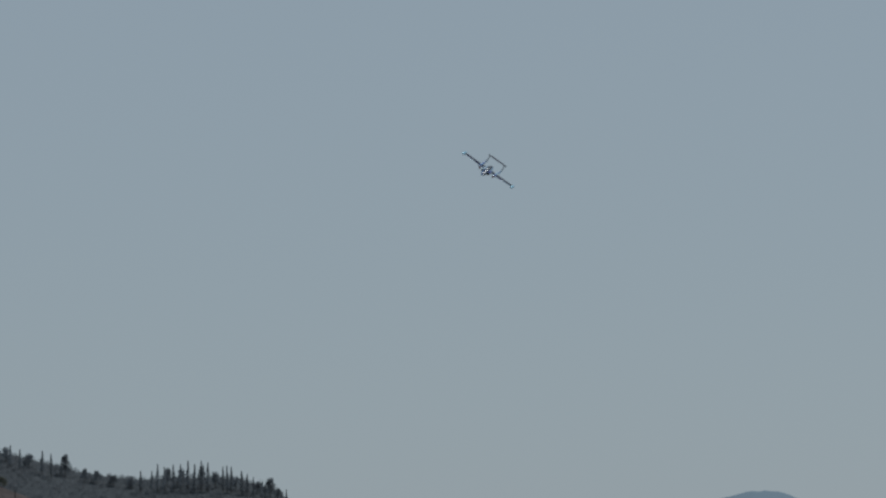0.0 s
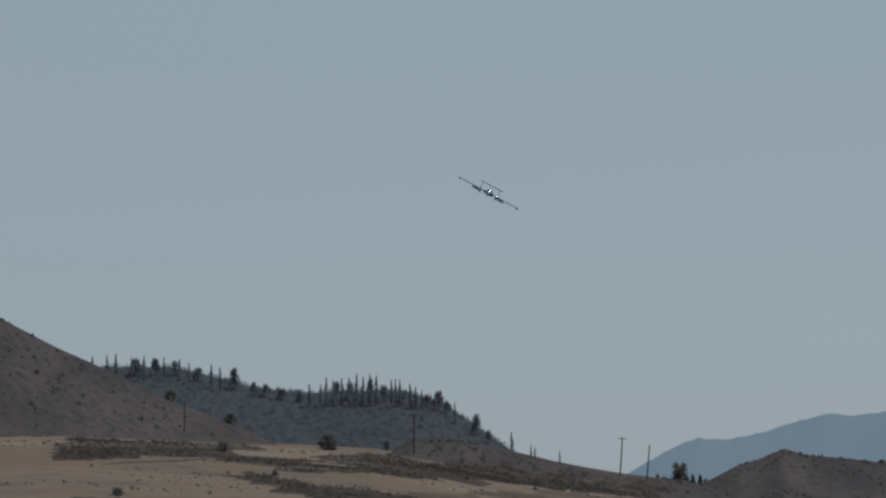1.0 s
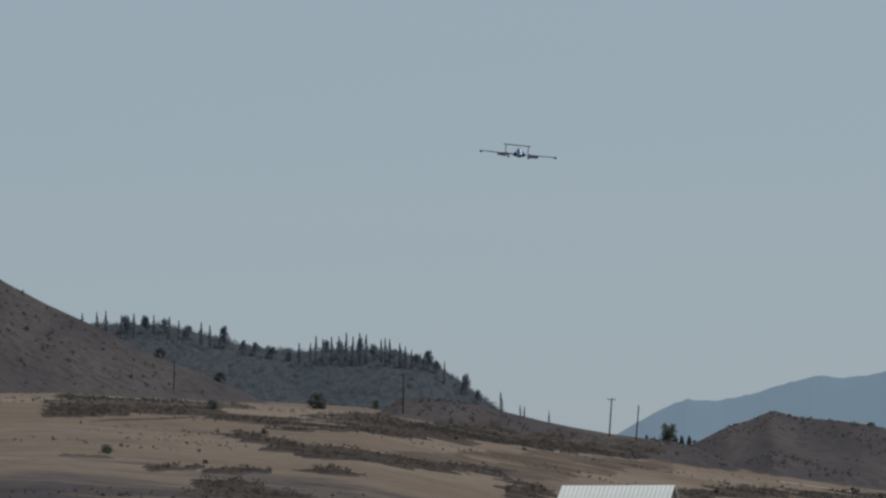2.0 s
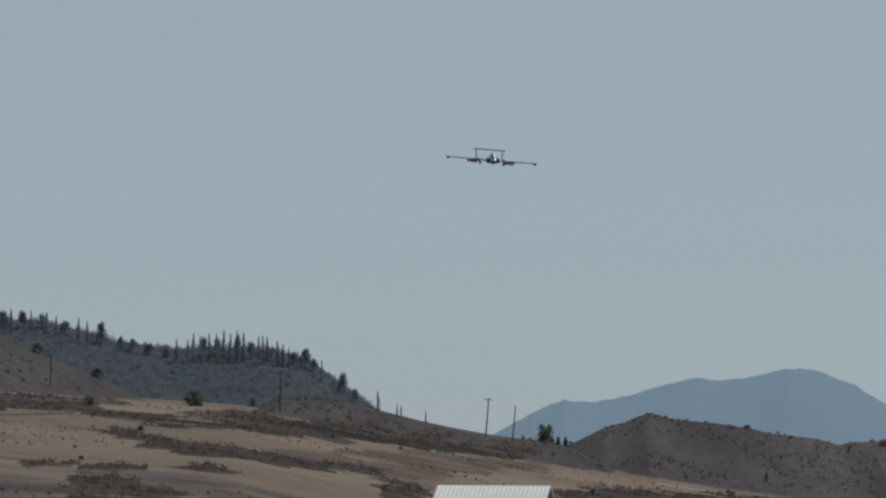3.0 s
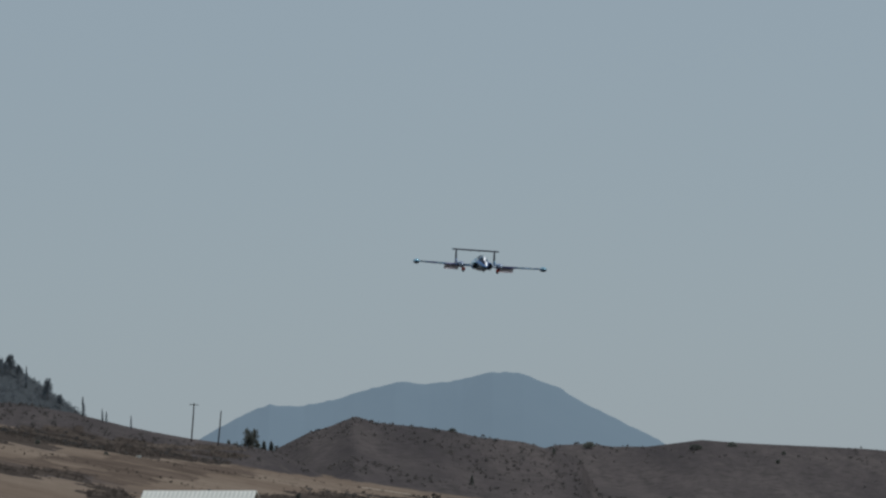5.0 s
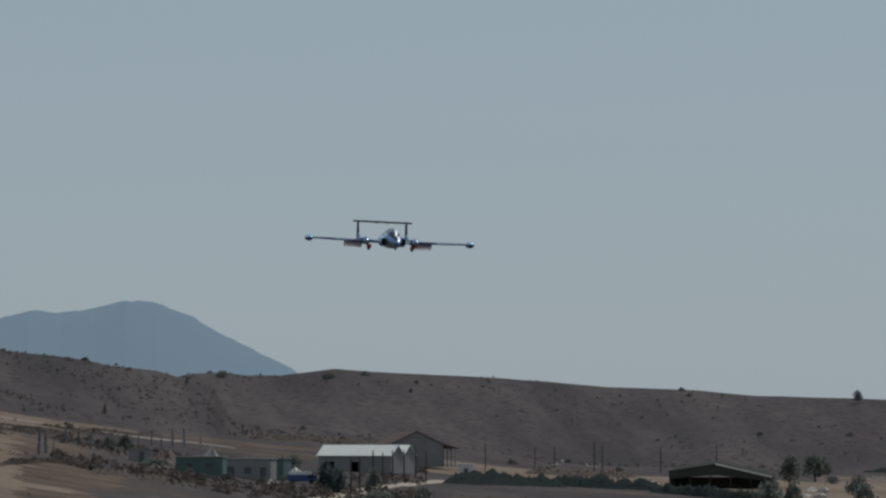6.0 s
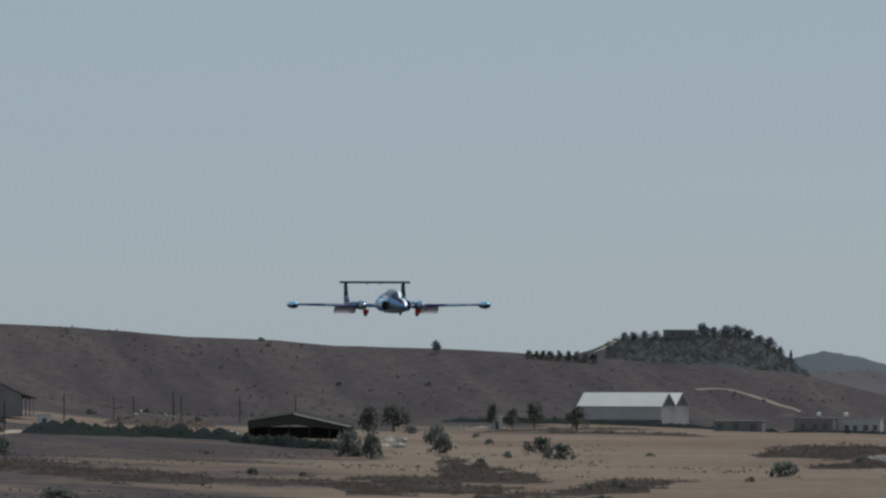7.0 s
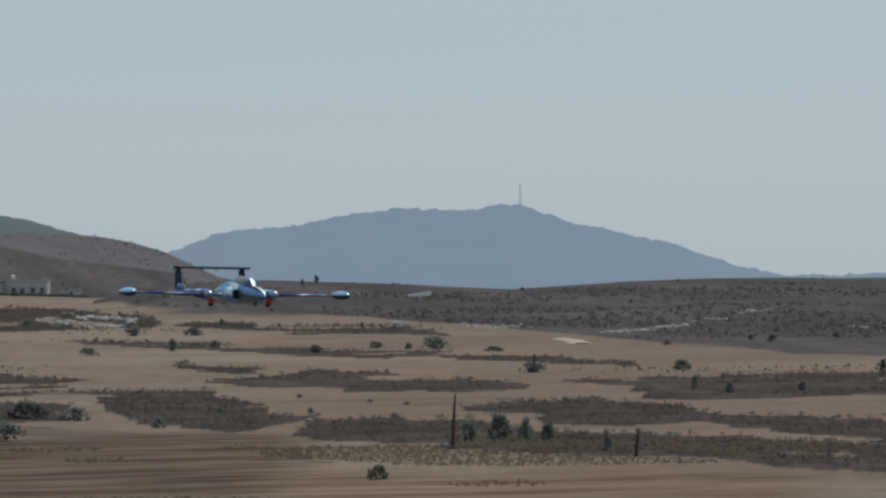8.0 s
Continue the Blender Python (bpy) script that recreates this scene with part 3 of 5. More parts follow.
def rod(bm, a, b, r0, r1, seg=8):
    a, b = Vector(a), Vector(b)
    q = (b - a).to_track_quat("Z", "Y")
    ra = [bm.verts.new(a + q @ Vector((r0 * math.cos(2 * math.pi * k / seg), r0 * math.sin(2 * math.pi * k / seg), 0))) for k in range(seg)]
    rb = [bm.verts.new(b + q @ Vector((r1 * math.cos(2 * math.pi * k / seg), r1 * math.sin(2 * math.pi * k / seg), 0))) for k in range(seg)]
    for k in range(seg):
        bm.faces.new((ra[k], ra[(k + 1) % seg], rb[(k + 1) % seg], rb[k]))
    bm.faces.new(ra[::-1])
    bm.faces.new(rb)
    return bm


# ---- the jet ----
FLAPS = []


def build_jet():
    jet = thing("jet_aircraft", pose(0, 190, 30), "twin-boom model jet in glossy blue and white, flaps moving", "aircraft")
    body = part("fuselage", loft([ring_y(*s) for s in (
        (-1.167, 0, -0.020, 0.006, 0.006), (-1.130, 0, -0.018, 0.028, 0.026), (-1.043, 0, -0.012, 0.052, 0.048), (-0.894, 0, -0.004, 0.077, 0.070),
        (-0.696, 0, 0.006, 0.098, 0.088, 2.2), (-0.473, 0, 0.020, 0.110, 0.104, 2.3), (-0.200, 0, 0.034, 0.118, 0.118, 2.3), (0.05, 0, 0.036, 0.118, 0.116, 2.2),
        (0.30, 0, 0.030, 0.100, 0.098), (0.52, 0, 0.020, 0.075, 0.072), (0.62, 0, 0.016, 0.060, 0.058))]), PAINT, jet, "glossy blue and white nose and body", True)
    tone_below(body, STEEL_NOSE, 0.25)
    body.data.materials.append(NAVY)
    body.data.materials.append(COBALT)
    for f in body.data.polygons:
        if f.normal.x > 0.80 and f.center.y < -0.35:
            f.material_index = 2
        elif f.center.y < -0.35 and f.normal.z > 0.25:
            f.material_index = 3
    shade_top(body, NAVY, 0.88)
    part("exhaust_pipe", loft([ring_y(0.58, 0, 0.016, 0.050, 0.050), ring_y(0.69, 0, 0.016, 0.042, 0.042)]), DARK, body, "dark jet pipe", True)
    canopy = part("canopy", loft([ring_y(*s) for s in (
        (-0.745, 0, 0.055, 0.012, 0.010), (-0.700, 0, 0.062, 0.038, 0.030), (-0.600, 0, 0.088, 0.068, 0.066), (-0.500, 0, 0.096, 0.074, 0.072), (-0.398, 0, 0.098, 0.078, 0.074),
        (-0.200, 0, 0.112, 0.080, 0.080), (-0.020, 0, 0.106, 0.064, 0.062), (0.16, 0, 0.100, 0.030, 0.034), (0.22, 0, 0.098, 0.008, 0.010))]), TINT, body, "smoked cockpit canopy", True)
    for y, w, h, c in ((-0.600, 0.069, 0.067, 0.088), (-0.287, 0.078, 0.075, 0.099)):
        part("canopy_bow", loft([ring_y(y + dy, 0, c, w * s, h * s) for dy, s in ((-0.008, 0.97), (-0.006, 1.04), (0.006, 1.04), (0.008, 0.97))]), PAINT, canopy, "painted canopy bow", True)
    bow = bmesh.new()
    rod(bow, (0, -0.745, 0.066), (0, -0.600, 0.156), 0.007, 0.007, 6)
    part("windscreen_frame", bow, CHROME, canopy, "bright windscreen frame")
    # white strip puts the sun's flash on nose and windscreen into the paint
    strip = []
    for y, cz, hw, hh in ((-1.140, -0.018, 0.022, 0.020), (-1.043, -0.012, 0.052, 0.048), (-0.894, -0.004, 0.077, 0.070), (-0.770, 0.002, 0.090, 0.081),
                          (-0.705, 0.060, 0.038, 0.032), (-0.600, 0.088, 0.068, 0.066), (-0.520, 0.095, 0.073, 0.071)):
        arc = [radians(66 + d) for d in (-19, -10, 0, 10, 19)]
        strip.append([(k * hw * math.cos(t), y, cz + k * hh * math.sin(t)) for k, order in ((1.05, arc), (0.93, arc[::-1])) for t in order])
    part("nose_glint_stripe", loft(strip), GLINT_WHITE, body, "gloss white stripe and sun flash over nose and windscreen", True)
    for side in (-1, 1):
        duct = part("intake_duct", loft([ring_y(*s) for s in (
            (-0.52, side * 0.128, 0.004, 0.046, 0.060), (-0.45, side * 0.130, 0.004, 0.052, 0.066), (-0.20, side * 0.122, 0.010, 0.052, 0.070),
            (0.05, side * 0.105, 0.020, 0.045, 0.066), (0.28, side * 0.075, 0.024, 0.03, 0.05))]), PAINT, body, "side air intake", True)
        part("intake_mouth", loft([ring_y(-0.524, side * 0.128, 0.004, 0.038, 0.052), ring_y(-0.515, side * 0.128, 0.004, 0.038, 0.052)]), DARK, duct, "dark intake mouth")
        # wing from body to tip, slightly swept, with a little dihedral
        # lower and upper wing faces darkened, backlit shade put into their colour
        shade_top(tone_below(part("inner_wing", loft([foil(side * 0.09, -0.17, 0.0, 0.44, 0.050), foil(side * 0.335, -0.15, 0.002, 0.41, 0.046)]), WING_PAINT, jet, "", True), SHADE_SKIN, -0.93), NAVY, 0.97)
        wing = part("outer_wing", loft([foil(side * 0.335, -0.15, 0.002, 0.40, 0.044), foil(side * 0.70, -0.10, 0.008, 0.33, 0.036), foil(side * 1.06, -0.055, 0.014, 0.27, 0.028)]),
                    WING_PAINT, jet, "blue and white outer wing panel", True)
        shade_top(tone_below(wing, SHADE_SKIN, -0.93), NAVY, 0.97)
        al = bmesh.new()
        box(al, side * 0.66, side * 1.0, 0.0, 0.055, -0.006, 0.004, pose(0, 0.178, 0.010, 4, 0, side * -5))
        part("aileron", al, NAVY, wing, "dark aileron")
        tank = part("tip_tank", loft([ring_y(*s) for s in (
            (-0.26, side * 1.10, 0.012, 0.006, 0.006), (-0.24, side * 1.10, 0.012, 0.026, 0.024), (-0.18, side * 1.10, 0.012, 0.043, 0.038),
            (-0.06, side * 1.10, 0.012, 0.050, 0.044), (0.12, side * 1.10, 0.012, 0.048, 0.040), (0.30, side * 1.10, 0.012, 0.026, 0.022), (0.38, side * 1.10, 0.012, 0.006, 0.006))]),
             CYAN, wing, "pale cyan wing-tip tank", True)
        tone_below(tank, SHADE_SKIN, 0.15)
        fl = bmesh.new()
        box(fl, -0.125, 0.125, 0, 0.105, -0.010, 0.004, Matrix.Identity(4))
        bmesh.ops.bevel(fl, geom=fl.edges[:], offset=0.003, segments=1)
        FLAPS.append((part("flap", fl, FLAP, jet, "pale landing flap"), side))
        fin_root = (side * 0.335, 0.0)
        boom = part("tail_boom", loft([ring_y(*s) for s in (
            (-0.315, side * 0.335, 0.004, 0.006, 0.006), (-0.30, side * 0.335, 0.004, 0.026, 0.024), (-0.25, side * 0.335, 0.004, 0.046, 0.042),
            (-0.12, side * 0.335, 0.006, 0.060, 0.052), (0.15, side * 0.335, 0.010, 0.054, 0.046), (0.55, side * 0.335, 0.016, 0.036, 0.034), (1.10, side * 0.335, 0.022, 0.020, 0.022))]),
            PAINT, jet, "round-nosed tail boom", True)
        tone_below(boom, SHADE_SKIN, 0.55)
        part("boom_nose", loft([ring_y(*s) for s in ((-0.325, side * 0.335, 0.004, 0.005, 0.005), (-0.31, side * 0.335, 0.004, 0.026, 0.024), (-0.262, side * 0.335, 0.004, 0.046, 0.042), (-0.235, side * 0.335, 0.004, 0.049, 0.044))]), CHROME, boom, "polished boom nose", True)
        fin = part("fin", loft([foil(side * 0.335, 0.80, 0.01, 0.30, 0.026, upright=True), foil(side * 0.335, 0.90, 0.14, 0.22, 0.02, upright=True),
                                foil(side * 0.335, 0.95, 0.268, 0.17, 0.016, upright=True)]), NAVY, jet, "dark navy fin", True)
        part("fin_fillet", loft([foil(side * 0.335, 0.70, 0.012, 0.42, 0.034, upright=True), foil(side * 0.335, 0.80, 0.075, 0.30, 0.030, upright=True),
                                 foil(side * 0.335, 0.865, 0.11, 0.24, 0.024, upright=True)]), PAINT, fin, "blue and white fin root", True)
        rud = bmesh.new()
        box(rud, -0.004, 0.004, 0, 0.05, 0.0, 0.20, pose(side * 0.335, 1.112, 0.05))
        part("rudder", rud, NAVY, fin)
        leg = bmesh.new()
        rod(leg, (side * 0.30, -0.16, 0.01), (side * 0.295, -0.17, -0.08), 0.010, 0.008)
        strut = part("main_gear_leg", leg, CHROME, jet, "main wheel leg")
        wh = loft([[(side * 0.295 + dx, -0.17 + rr * math.cos(2 * math.pi * k / 16), -0.078 + rr * math.sin(2 * math.pi * k / 16)) for k in range(16)]
                   for dx, rr in ((-0.019, 0.024), (-0.016, 0.036), (0, 0.040), (0.016, 0.036), (0.019, 0.024))])
        wheel = part("main_wheel", wh, RUBBER, strut, "small black tyre", True)
        dr = bmesh.new()
        box(dr, -0.032, 0.032, -0.004, 0.004, -0.046, 0.0, pose(side * 0.297, -0.215, -0.040, 8, 0, 0))
        bmesh.ops.bevel(dr, geom=dr.edges[:], offset=0.003, segments=1)
        part("gear_door", dr, RED, strut, "red gear door in front of the wheel")
    tail = part("tailplane", loft([foil(x, 0.955 + abs(x) * 0.02, 0.270, 0.155, 0.030) for x in (-0.405, -0.335, 0, 0.335, 0.405)]), WING_PAINT, jet, "tailplane across the fin tops", True)
    shade_top(tone_below(tail, SHADE_SKIN, -0.2), NAVY, 0.6)
    el = bmesh.new()
    box(el, -0.30, 0.30, 0, 0.045, -0.004, 0.003, pose(0, 1.11, 0.268, 5, 0, 0))
    elevator = part("elevator", el, NAVY, tail)
    for x in (-0.075, 0.075):
        hb = bmesh.new()
        rod(hb, (x, 1.06, 0.262), (x, 1.12, 0.248), 0.007, 0.005)
        part("control_horn", hb, DARK, elevator)
    ng = bmesh.new()
    rod(ng, (0, -0.78, -0.05), (0, -0.80, -0.078), 0.008, 0.007)
    leg = part("nose_gear_leg", ng, CHROME, jet)
    part("nose_wheel", loft([[(dx, -0.80 + rr * math.cos(2 * math.pi * k / 14), -0.076 + rr * math.sin(2 * math.pi * k / 14)) for k in range(14)]
                             for dx, rr in ((-0.012, 0.018), (-0.010, 0.028), (0.010, 0.028), (0.012, 0.018))]), RUBBER, leg, "", True)
    return jet


jet = build_jet()


def flight(az, el, dist, bank, yaw, dip):
    """Pose of the jet: bearing, elevation and distance from the camera, then its attitude to the line of sight."""
    c = math.cos(radians(el))
    place = Vector((dist * c * math.sin(radians(az)), dist * c * math.cos(radians(az)), EYE + dist * math.sin(radians(el))))
    return Matrix.Translation(place) @ pose(0, 0, 0, 0, 0, -az) @ pose(0, 0, 0, el, 0, 0) @ pose(0, 0, 0, 0, bank, 0) @ pose(0, 0, 0, dip, 0, 0) @ pose(0, 0, 0, 0, 0, yaw)


# ---- plants and stones ----
rng = np.random.RandomState(11)


def leaf_quads(centres, spread, size, count, flat=1.0):
    """Loose leaf clumps: count small crooked quads round each centre. Arrays of centres, spreads and leaf sizes."""
    c = np.repeat(np.asarray(centres, float), count, 0)
    sp = np.repeat(np.asarray(spread, float).reshape(-1, 1), count, 0)
    sz = np.repeat(np.asarray(size, float).reshape(-1, 1), count, 0)
    off = rng.normal(size=c.shape)
    off = off / np.maximum(np.linalg.norm(off, axis=1, keepdims=True), 1e-6) * rng.rand(len(c), 1) ** 0.4
    off[:, 2] *= flat
    p = c + off * sp
    u = rng.normal(size=c.shape)
    u /= np.linalg.norm(u, axis=1, keepdims=True)
    w = np.cross(u, rng.normal(size=c.shape))
    w /= np.maximum(np.linalg.norm(w, axis=1, keepdims=True), 1e-6)
    u, w = u * sz * (0.6 + 0.8 * rng.rand(len(c), 1)), w * sz * (0.5 + 0.6 * rng.rand(len(c), 1))
    v = np.stack([p - u, p - w * 0.8, p + u * 0.9, p + w], 1).reshape(-1, 3)
    return v, np.arange(len(v)).reshape(-1, 4)


def quick_mesh(name, v, f, mat):
    me = bpy.data.meshes.new(name)
    v, f = np.asarray(v, np.float32), np.asarray(f, np.int32)
    me.vertices.add(len(v))
    me.vertices.foreach_set("co", v.ravel())
    me.loops.add(f.size)
    me.loops.foreach_set("vertex_index", f.ravel())
    me.polygons.add(len(f))
    me.polygons.foreach_set("loop_start", np.arange(len(f)) * f.shape[1])
    me.update()
    me.materials.append(mat)
    return me


def crown_mesh(name, mat, lumps, leaves, size):
    """A ragged crown of unit radius and unit height, standing on z = 0."""
    n = lumps
    a, h = rng.rand(n) * 6.283, rng.rand(n) ** 0.8
    rad = np.sqrt(rng.rand(n)) * (0.9 - 0.55 * h ** 2)
    c = np.stack([rad * np.cos(a), rad * np.sin(a), 0.10 + 0.72 * h], 1)
    v, f = leaf_quads(c, 0.22 + 0.14 * rng.rand(n), np.full(n, size), leaves, 0.75)
    v[:, 2] = np.maximum(v[:, 2], -0.02)
    return quick_mesh(name, v, f, mat)


def column_mesh(name, mat):
    """A cypress crown of unit height and unit radius, a narrow flame with gaps."""
    h = np.linspace(0.06, 0.97, 34)
    rad = np.sin(np.clip(h * 1.06, 0, 1) ** 0.55 * math.pi) * 0.8 + 0.12
    a = rng.rand(34) * 6.283
    c = np.stack([np.cos(a) * rad * 0.35, np.sin(a) * rad * 0.35, h], 1)
    v, f = leaf_quads(c, rad, np.full(34, 0.20), 16, 0.05)
    v[:, 2] = c.repeat(64, 0)[:, 2] + (v[:, 2] - c.repeat(64, 0)[:, 2]) * 0.16
    return quick_mesh(name, v, f, mat)


def trunk_mesh(name, forks):
    bm = bmesh.new()
    rod(bm, (0, 0, -0.3), (0.02, 0.01, 0.45), 0.07, 0.045, 7)
    for k in range(forks):
        a = 6.283 * k / max(forks, 1) + 0.4
        rod(bm, (0.02, 0.01, 0.40), (0.35 * math.cos(a), 0.35 * math.sin(a), 0.72 + 0.06 * (k % 2)), 0.035, 0.012, 5)
    me = bpy.data.meshes.new(name)
    bm.to_mesh(me)
    bm.free()
    me.materials.append(BARK)
    return me


BUSHES = [crown_mesh("bush", LEAF, 46, 9, 0.11) for _ in range(5)]
CROWNS = [crown_mesh("crown", LEAF, 70, 10, 0.085) for _ in range(4)]
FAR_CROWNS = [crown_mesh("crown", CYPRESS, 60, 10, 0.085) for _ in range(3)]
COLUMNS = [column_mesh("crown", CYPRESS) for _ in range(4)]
TRUNK, STEM = trunk_mesh("trunk", 4), trunk_mesh("trunk", 0)
turn = random.Random(5)


def bush(az, r, width, height):
    ob = new("bush", turn.choice(BUSHES))
    ob.location, ob.rotation_euler = at(az, r, -0.03 * height), (0, 0, turn.random() * 6.28)
    ob.scale = (width * 0.5, width * 0.5, height * 1.08)
    size = "low spreading" if width > 2 * height else "rounded"
    tagged(ob, f"{size} dusty olive-green bush on dry ground", "shrub", "bushes on the dry fields")


def tree(az, r, width, height):
    ob = thing("tree", Matrix.Translation(at(az, r, -0.05)) @ pose(0, 0, 0, 0, 0, turn.random() * 360),
               "dark broad-crowned tree on a dry slope", "tree", "broad trees on the hills")
    trunk = new("trunk", TRUNK)
    # trees past 1500 m take the hazed crown colour
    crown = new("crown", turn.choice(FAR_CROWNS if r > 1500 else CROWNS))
    trunk.parent = crown.parent = ob
    trunk.scale = (width * 0.5, width * 0.5, height * 0.9)
    crown.location, crown.scale = (0, 0, height * 0.16), (width * 0.52, width * 0.52, height * 0.86)


def cypress(az, r, height):
    ob = thing("cypress_tree", Matrix.Translation(at(az, r, -0.05)) @ pose(0, 0, 0, turn.uniform(-1.5, 1.5), turn.uniform(-1.5, 1.5), turn.random() * 360),
               "tall narrow dark cypress on the hillside", "tree", "cypress trees along the hill")
    trunk, crown = new("trunk", STEM), new("crown", turn.choice(COLUMNS))
    trunk.parent = crown.parent = ob
    trunk.scale = (height * 0.3, height * 0.3, height * 0.5)
    w = min(0.85, height * turn.uniform(0.085, 0.12))
    crown.location, crown.scale = (0, 0, height * 0.05), (w, w, height * 0.96)


def strip_points(a0, r0, a1, r1, step):
    p, q = at(a0, r0), at(a1, r1)
    n = max(4, int((q - p).length / step))
    u = np.linspace(0, 1, n)
    x, y = p.x + (q.x - p.x) * u, p.y + (q.y - p.y) * u
    w = np.cumsum(rng.normal(size=n)) * step * 0.12
    w -= np.linspace(w[0], w[-1], n)
    d = np.hypot(x, y)
    x, y = x * (1 + w / d), y * (1 + w / d)
    return u, x, y


def ground_z(x, y):
    return terrain(np.degrees(np.arctan2(x, y)), np.hypot(x, y))[0]


def bank(a0, r0, a1, r1, h, mat=None, earth=None, label="low bank of dark dry scrub between tan fields", name="scrub_bank"):
    """An uneven earth bank overgrown with scrub, from one bearing and distance to another."""
    grow = 0.06
    a0, a1, r0, r1 = a0 - grow * (a1 - a0), a1 + grow * (a1 - a0), r0 - grow * (r1 - r0), r1 + grow * (r1 - r0)
    u, x, y = strip_points(a0, r0, a1, r1, max(0.3, 0.4 * h))
    n = len(u)
    ends = np.clip(np.minimum(u, 1 - u) * 7, 0.02, 1) ** 0.7
    tall = h * (0.62 + 0.45 * vnoise(x, y, 7 * h + 3) ** 2 + 0.35 * np.abs(vnoise(x, y, 2.2 * h + 1)) + 0.1 * rng.rand(n)) * ends
    d = np.hypot(x, y)
    prof = ((-2.0, -0.12), (-1.3, 0.22), (-0.7, 0.55), (0, 0.78), (1.0, 0.62), (2.6, -0.12))
    v = []
    for depth, up in prof:
        s = 1 + depth * (h + 0.3 * h * vnoise(x + 31, y, 5 * h + 1)) / d
        v.append(np.stack([x * s, y * s, ground_z(x * s, y * s) + up * tall * (1 + 0.25 * rng.normal(size=n) * (up > 0))], 1))
    v = np.concatenate(v)
    rows = len(prof) - 1
    i, j = np.meshgrid(np.arange(rows), np.arange(n - 1), indexing="ij")
    f = np.stack([i * n + j, i * n + j + 1, (i + 1) * n + j + 1, (i + 1) * n + j], -1).reshape(-1, 4)
    k = 5
    dep = rng.rand(k * n) * 3.0 - 1.8
    cx, cy, t2 = np.repeat(x, k), np.repeat(y, k), np.repeat(tall, k)
    s = 1 + dep * h / np.hypot(cx, cy)
    cx, cy = cx * s, cy * s
    up = np.interp(dep, [p for p, _ in prof], [q for _, q in prof])
    c = np.stack([cx, cy, ground_z(cx, cy) + t2 * np.maximum(up, 0.02)], 1)
    lv, lf = leaf_quads(c, t2 * (0.10 + 0.22 * rng.rand(k * n) ** 2), t2 * 0.075, 7, 0.8)
    me = quick_mesh(name, np.concatenate([v, lv]), np.concatenate([f, lf + len(v)]), earth or BANK)
    me.materials.append(mat or SCRUB)
    me.polygons.foreach_set("material_index", np.concatenate([np.zeros(len(f), np.int32), np.ones(len(lf), np.int32)]))
    tagged(new(name, me), label, "scrub", kind="stuff")


def hedge(a0, r0, a1, r1, h):
    bank(a0, r0, a1, r1, h * 1.25, HEDGE, HEDGE, "dense dark green hedge beside the farm sheds", "hedge")


def rocks(a0, r0, a1, r1, h):
    """Broken pale stones strewn along a low terrace."""
    u, x, y = strip_points(a0, r0, a1, r1, max(0.5, 0.8 * h))
    s = 1 + rng.normal(size=len(u)) * 8.0 * h / np.hypot(x, y)
    x, y = x * s, y * s
    keep = vnoise(x, y, 16) + 0.5 * vnoise(x, y, 5) > -0.05
    x, y = x[keep], y[keep]
    n = len(x)
    z = ground_z(x, y)
    v, f = [], []
    for k in range(n):
        sx, sy, sz = h * np.array([0.9, 0.7, 0.55]) * (0.35 + 0.8 * rng.rand(3))
        b = len(v)
        a = rng.rand() * 6.28
        for dz, sc in ((-0.2, 1.0), (0.55, 0.9), (1.0, 0.5)):
            for q in range(5):
                t = a + q * 1.2566
                jig = 0.75 + 0.5 * rng.rand()
                v.append((x[k] + sx * sc * jig * math.cos(t), y[k] + sy * sc * jig * math.sin(t), z[k] + sz * dz))
        for row in range(2):
            for q in range(5):
                f.append((b + row * 5 + q, b + row * 5 + (q + 1) % 5, b + row * 5 + 5 + (q + 1) % 5, b + row * 5 + 5 + q))
        f.append((b + 10, b + 11, b + 12, b + 13))
        f.append((b + 10, b + 13, b + 14))
    ob = mesh_object("stones", v, f, ROCK)
    tagged(ob, "broken pale limestone strewn on brown scrub", "stones", kind="stuff")


def scatter(name, label, mat, count, az_range, r_range, keep, size, leaves, category="scrub", flat=0.7, leaf=0.30):
    az = rng.uniform(*az_range, count)
    r = np.sqrt(rng.uniform(r_range[0] ** 2, r_range[1] ** 2, count))
    z, cover = terrain(az, r)
    x, y = r * np.sin(np.radians(az)), r * np.cos(np.radians(az))
    ok = keep(az, r, cover, vnoise(x, y, 45) + 0.4 * vnoise(x, y, 13))
    x, y, z = x[ok], y[ok], z[ok]
    s = size[0] + (size[1] - size[0]) * rng.rand(len(x)) ** 2
    v, f = leaf_quads(np.stack([x, y, z + 0.35 * s], 1), s * 0.6, s * leaf, leaves, flat)
    tagged(new(name, quick_mesh(name, v, f, mat)), label, category, kind="stuff")


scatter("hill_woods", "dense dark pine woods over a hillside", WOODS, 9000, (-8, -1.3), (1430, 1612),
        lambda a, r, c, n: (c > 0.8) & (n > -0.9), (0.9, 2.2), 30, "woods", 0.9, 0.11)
scatter("hilltop_woods", "dark scattered woods round the hilltop house", HILLWOODS, 1300, (13.4, 15.7), (1780, 1905),
        lambda a, r, c, n: (c > 0.8) & (n > -0.4), (1.0, 2.4), 22, "woods", 0.9, 0.15)
scatter("hill_scrub", "scattered grey scrub on brown slopes", HILLSCRUB, 9000, (-8.5, 5), (850, 1300),
        lambda a, r, c, n: (c > 0.8) & (n > -0.05), (0.3, 1.1), 8)
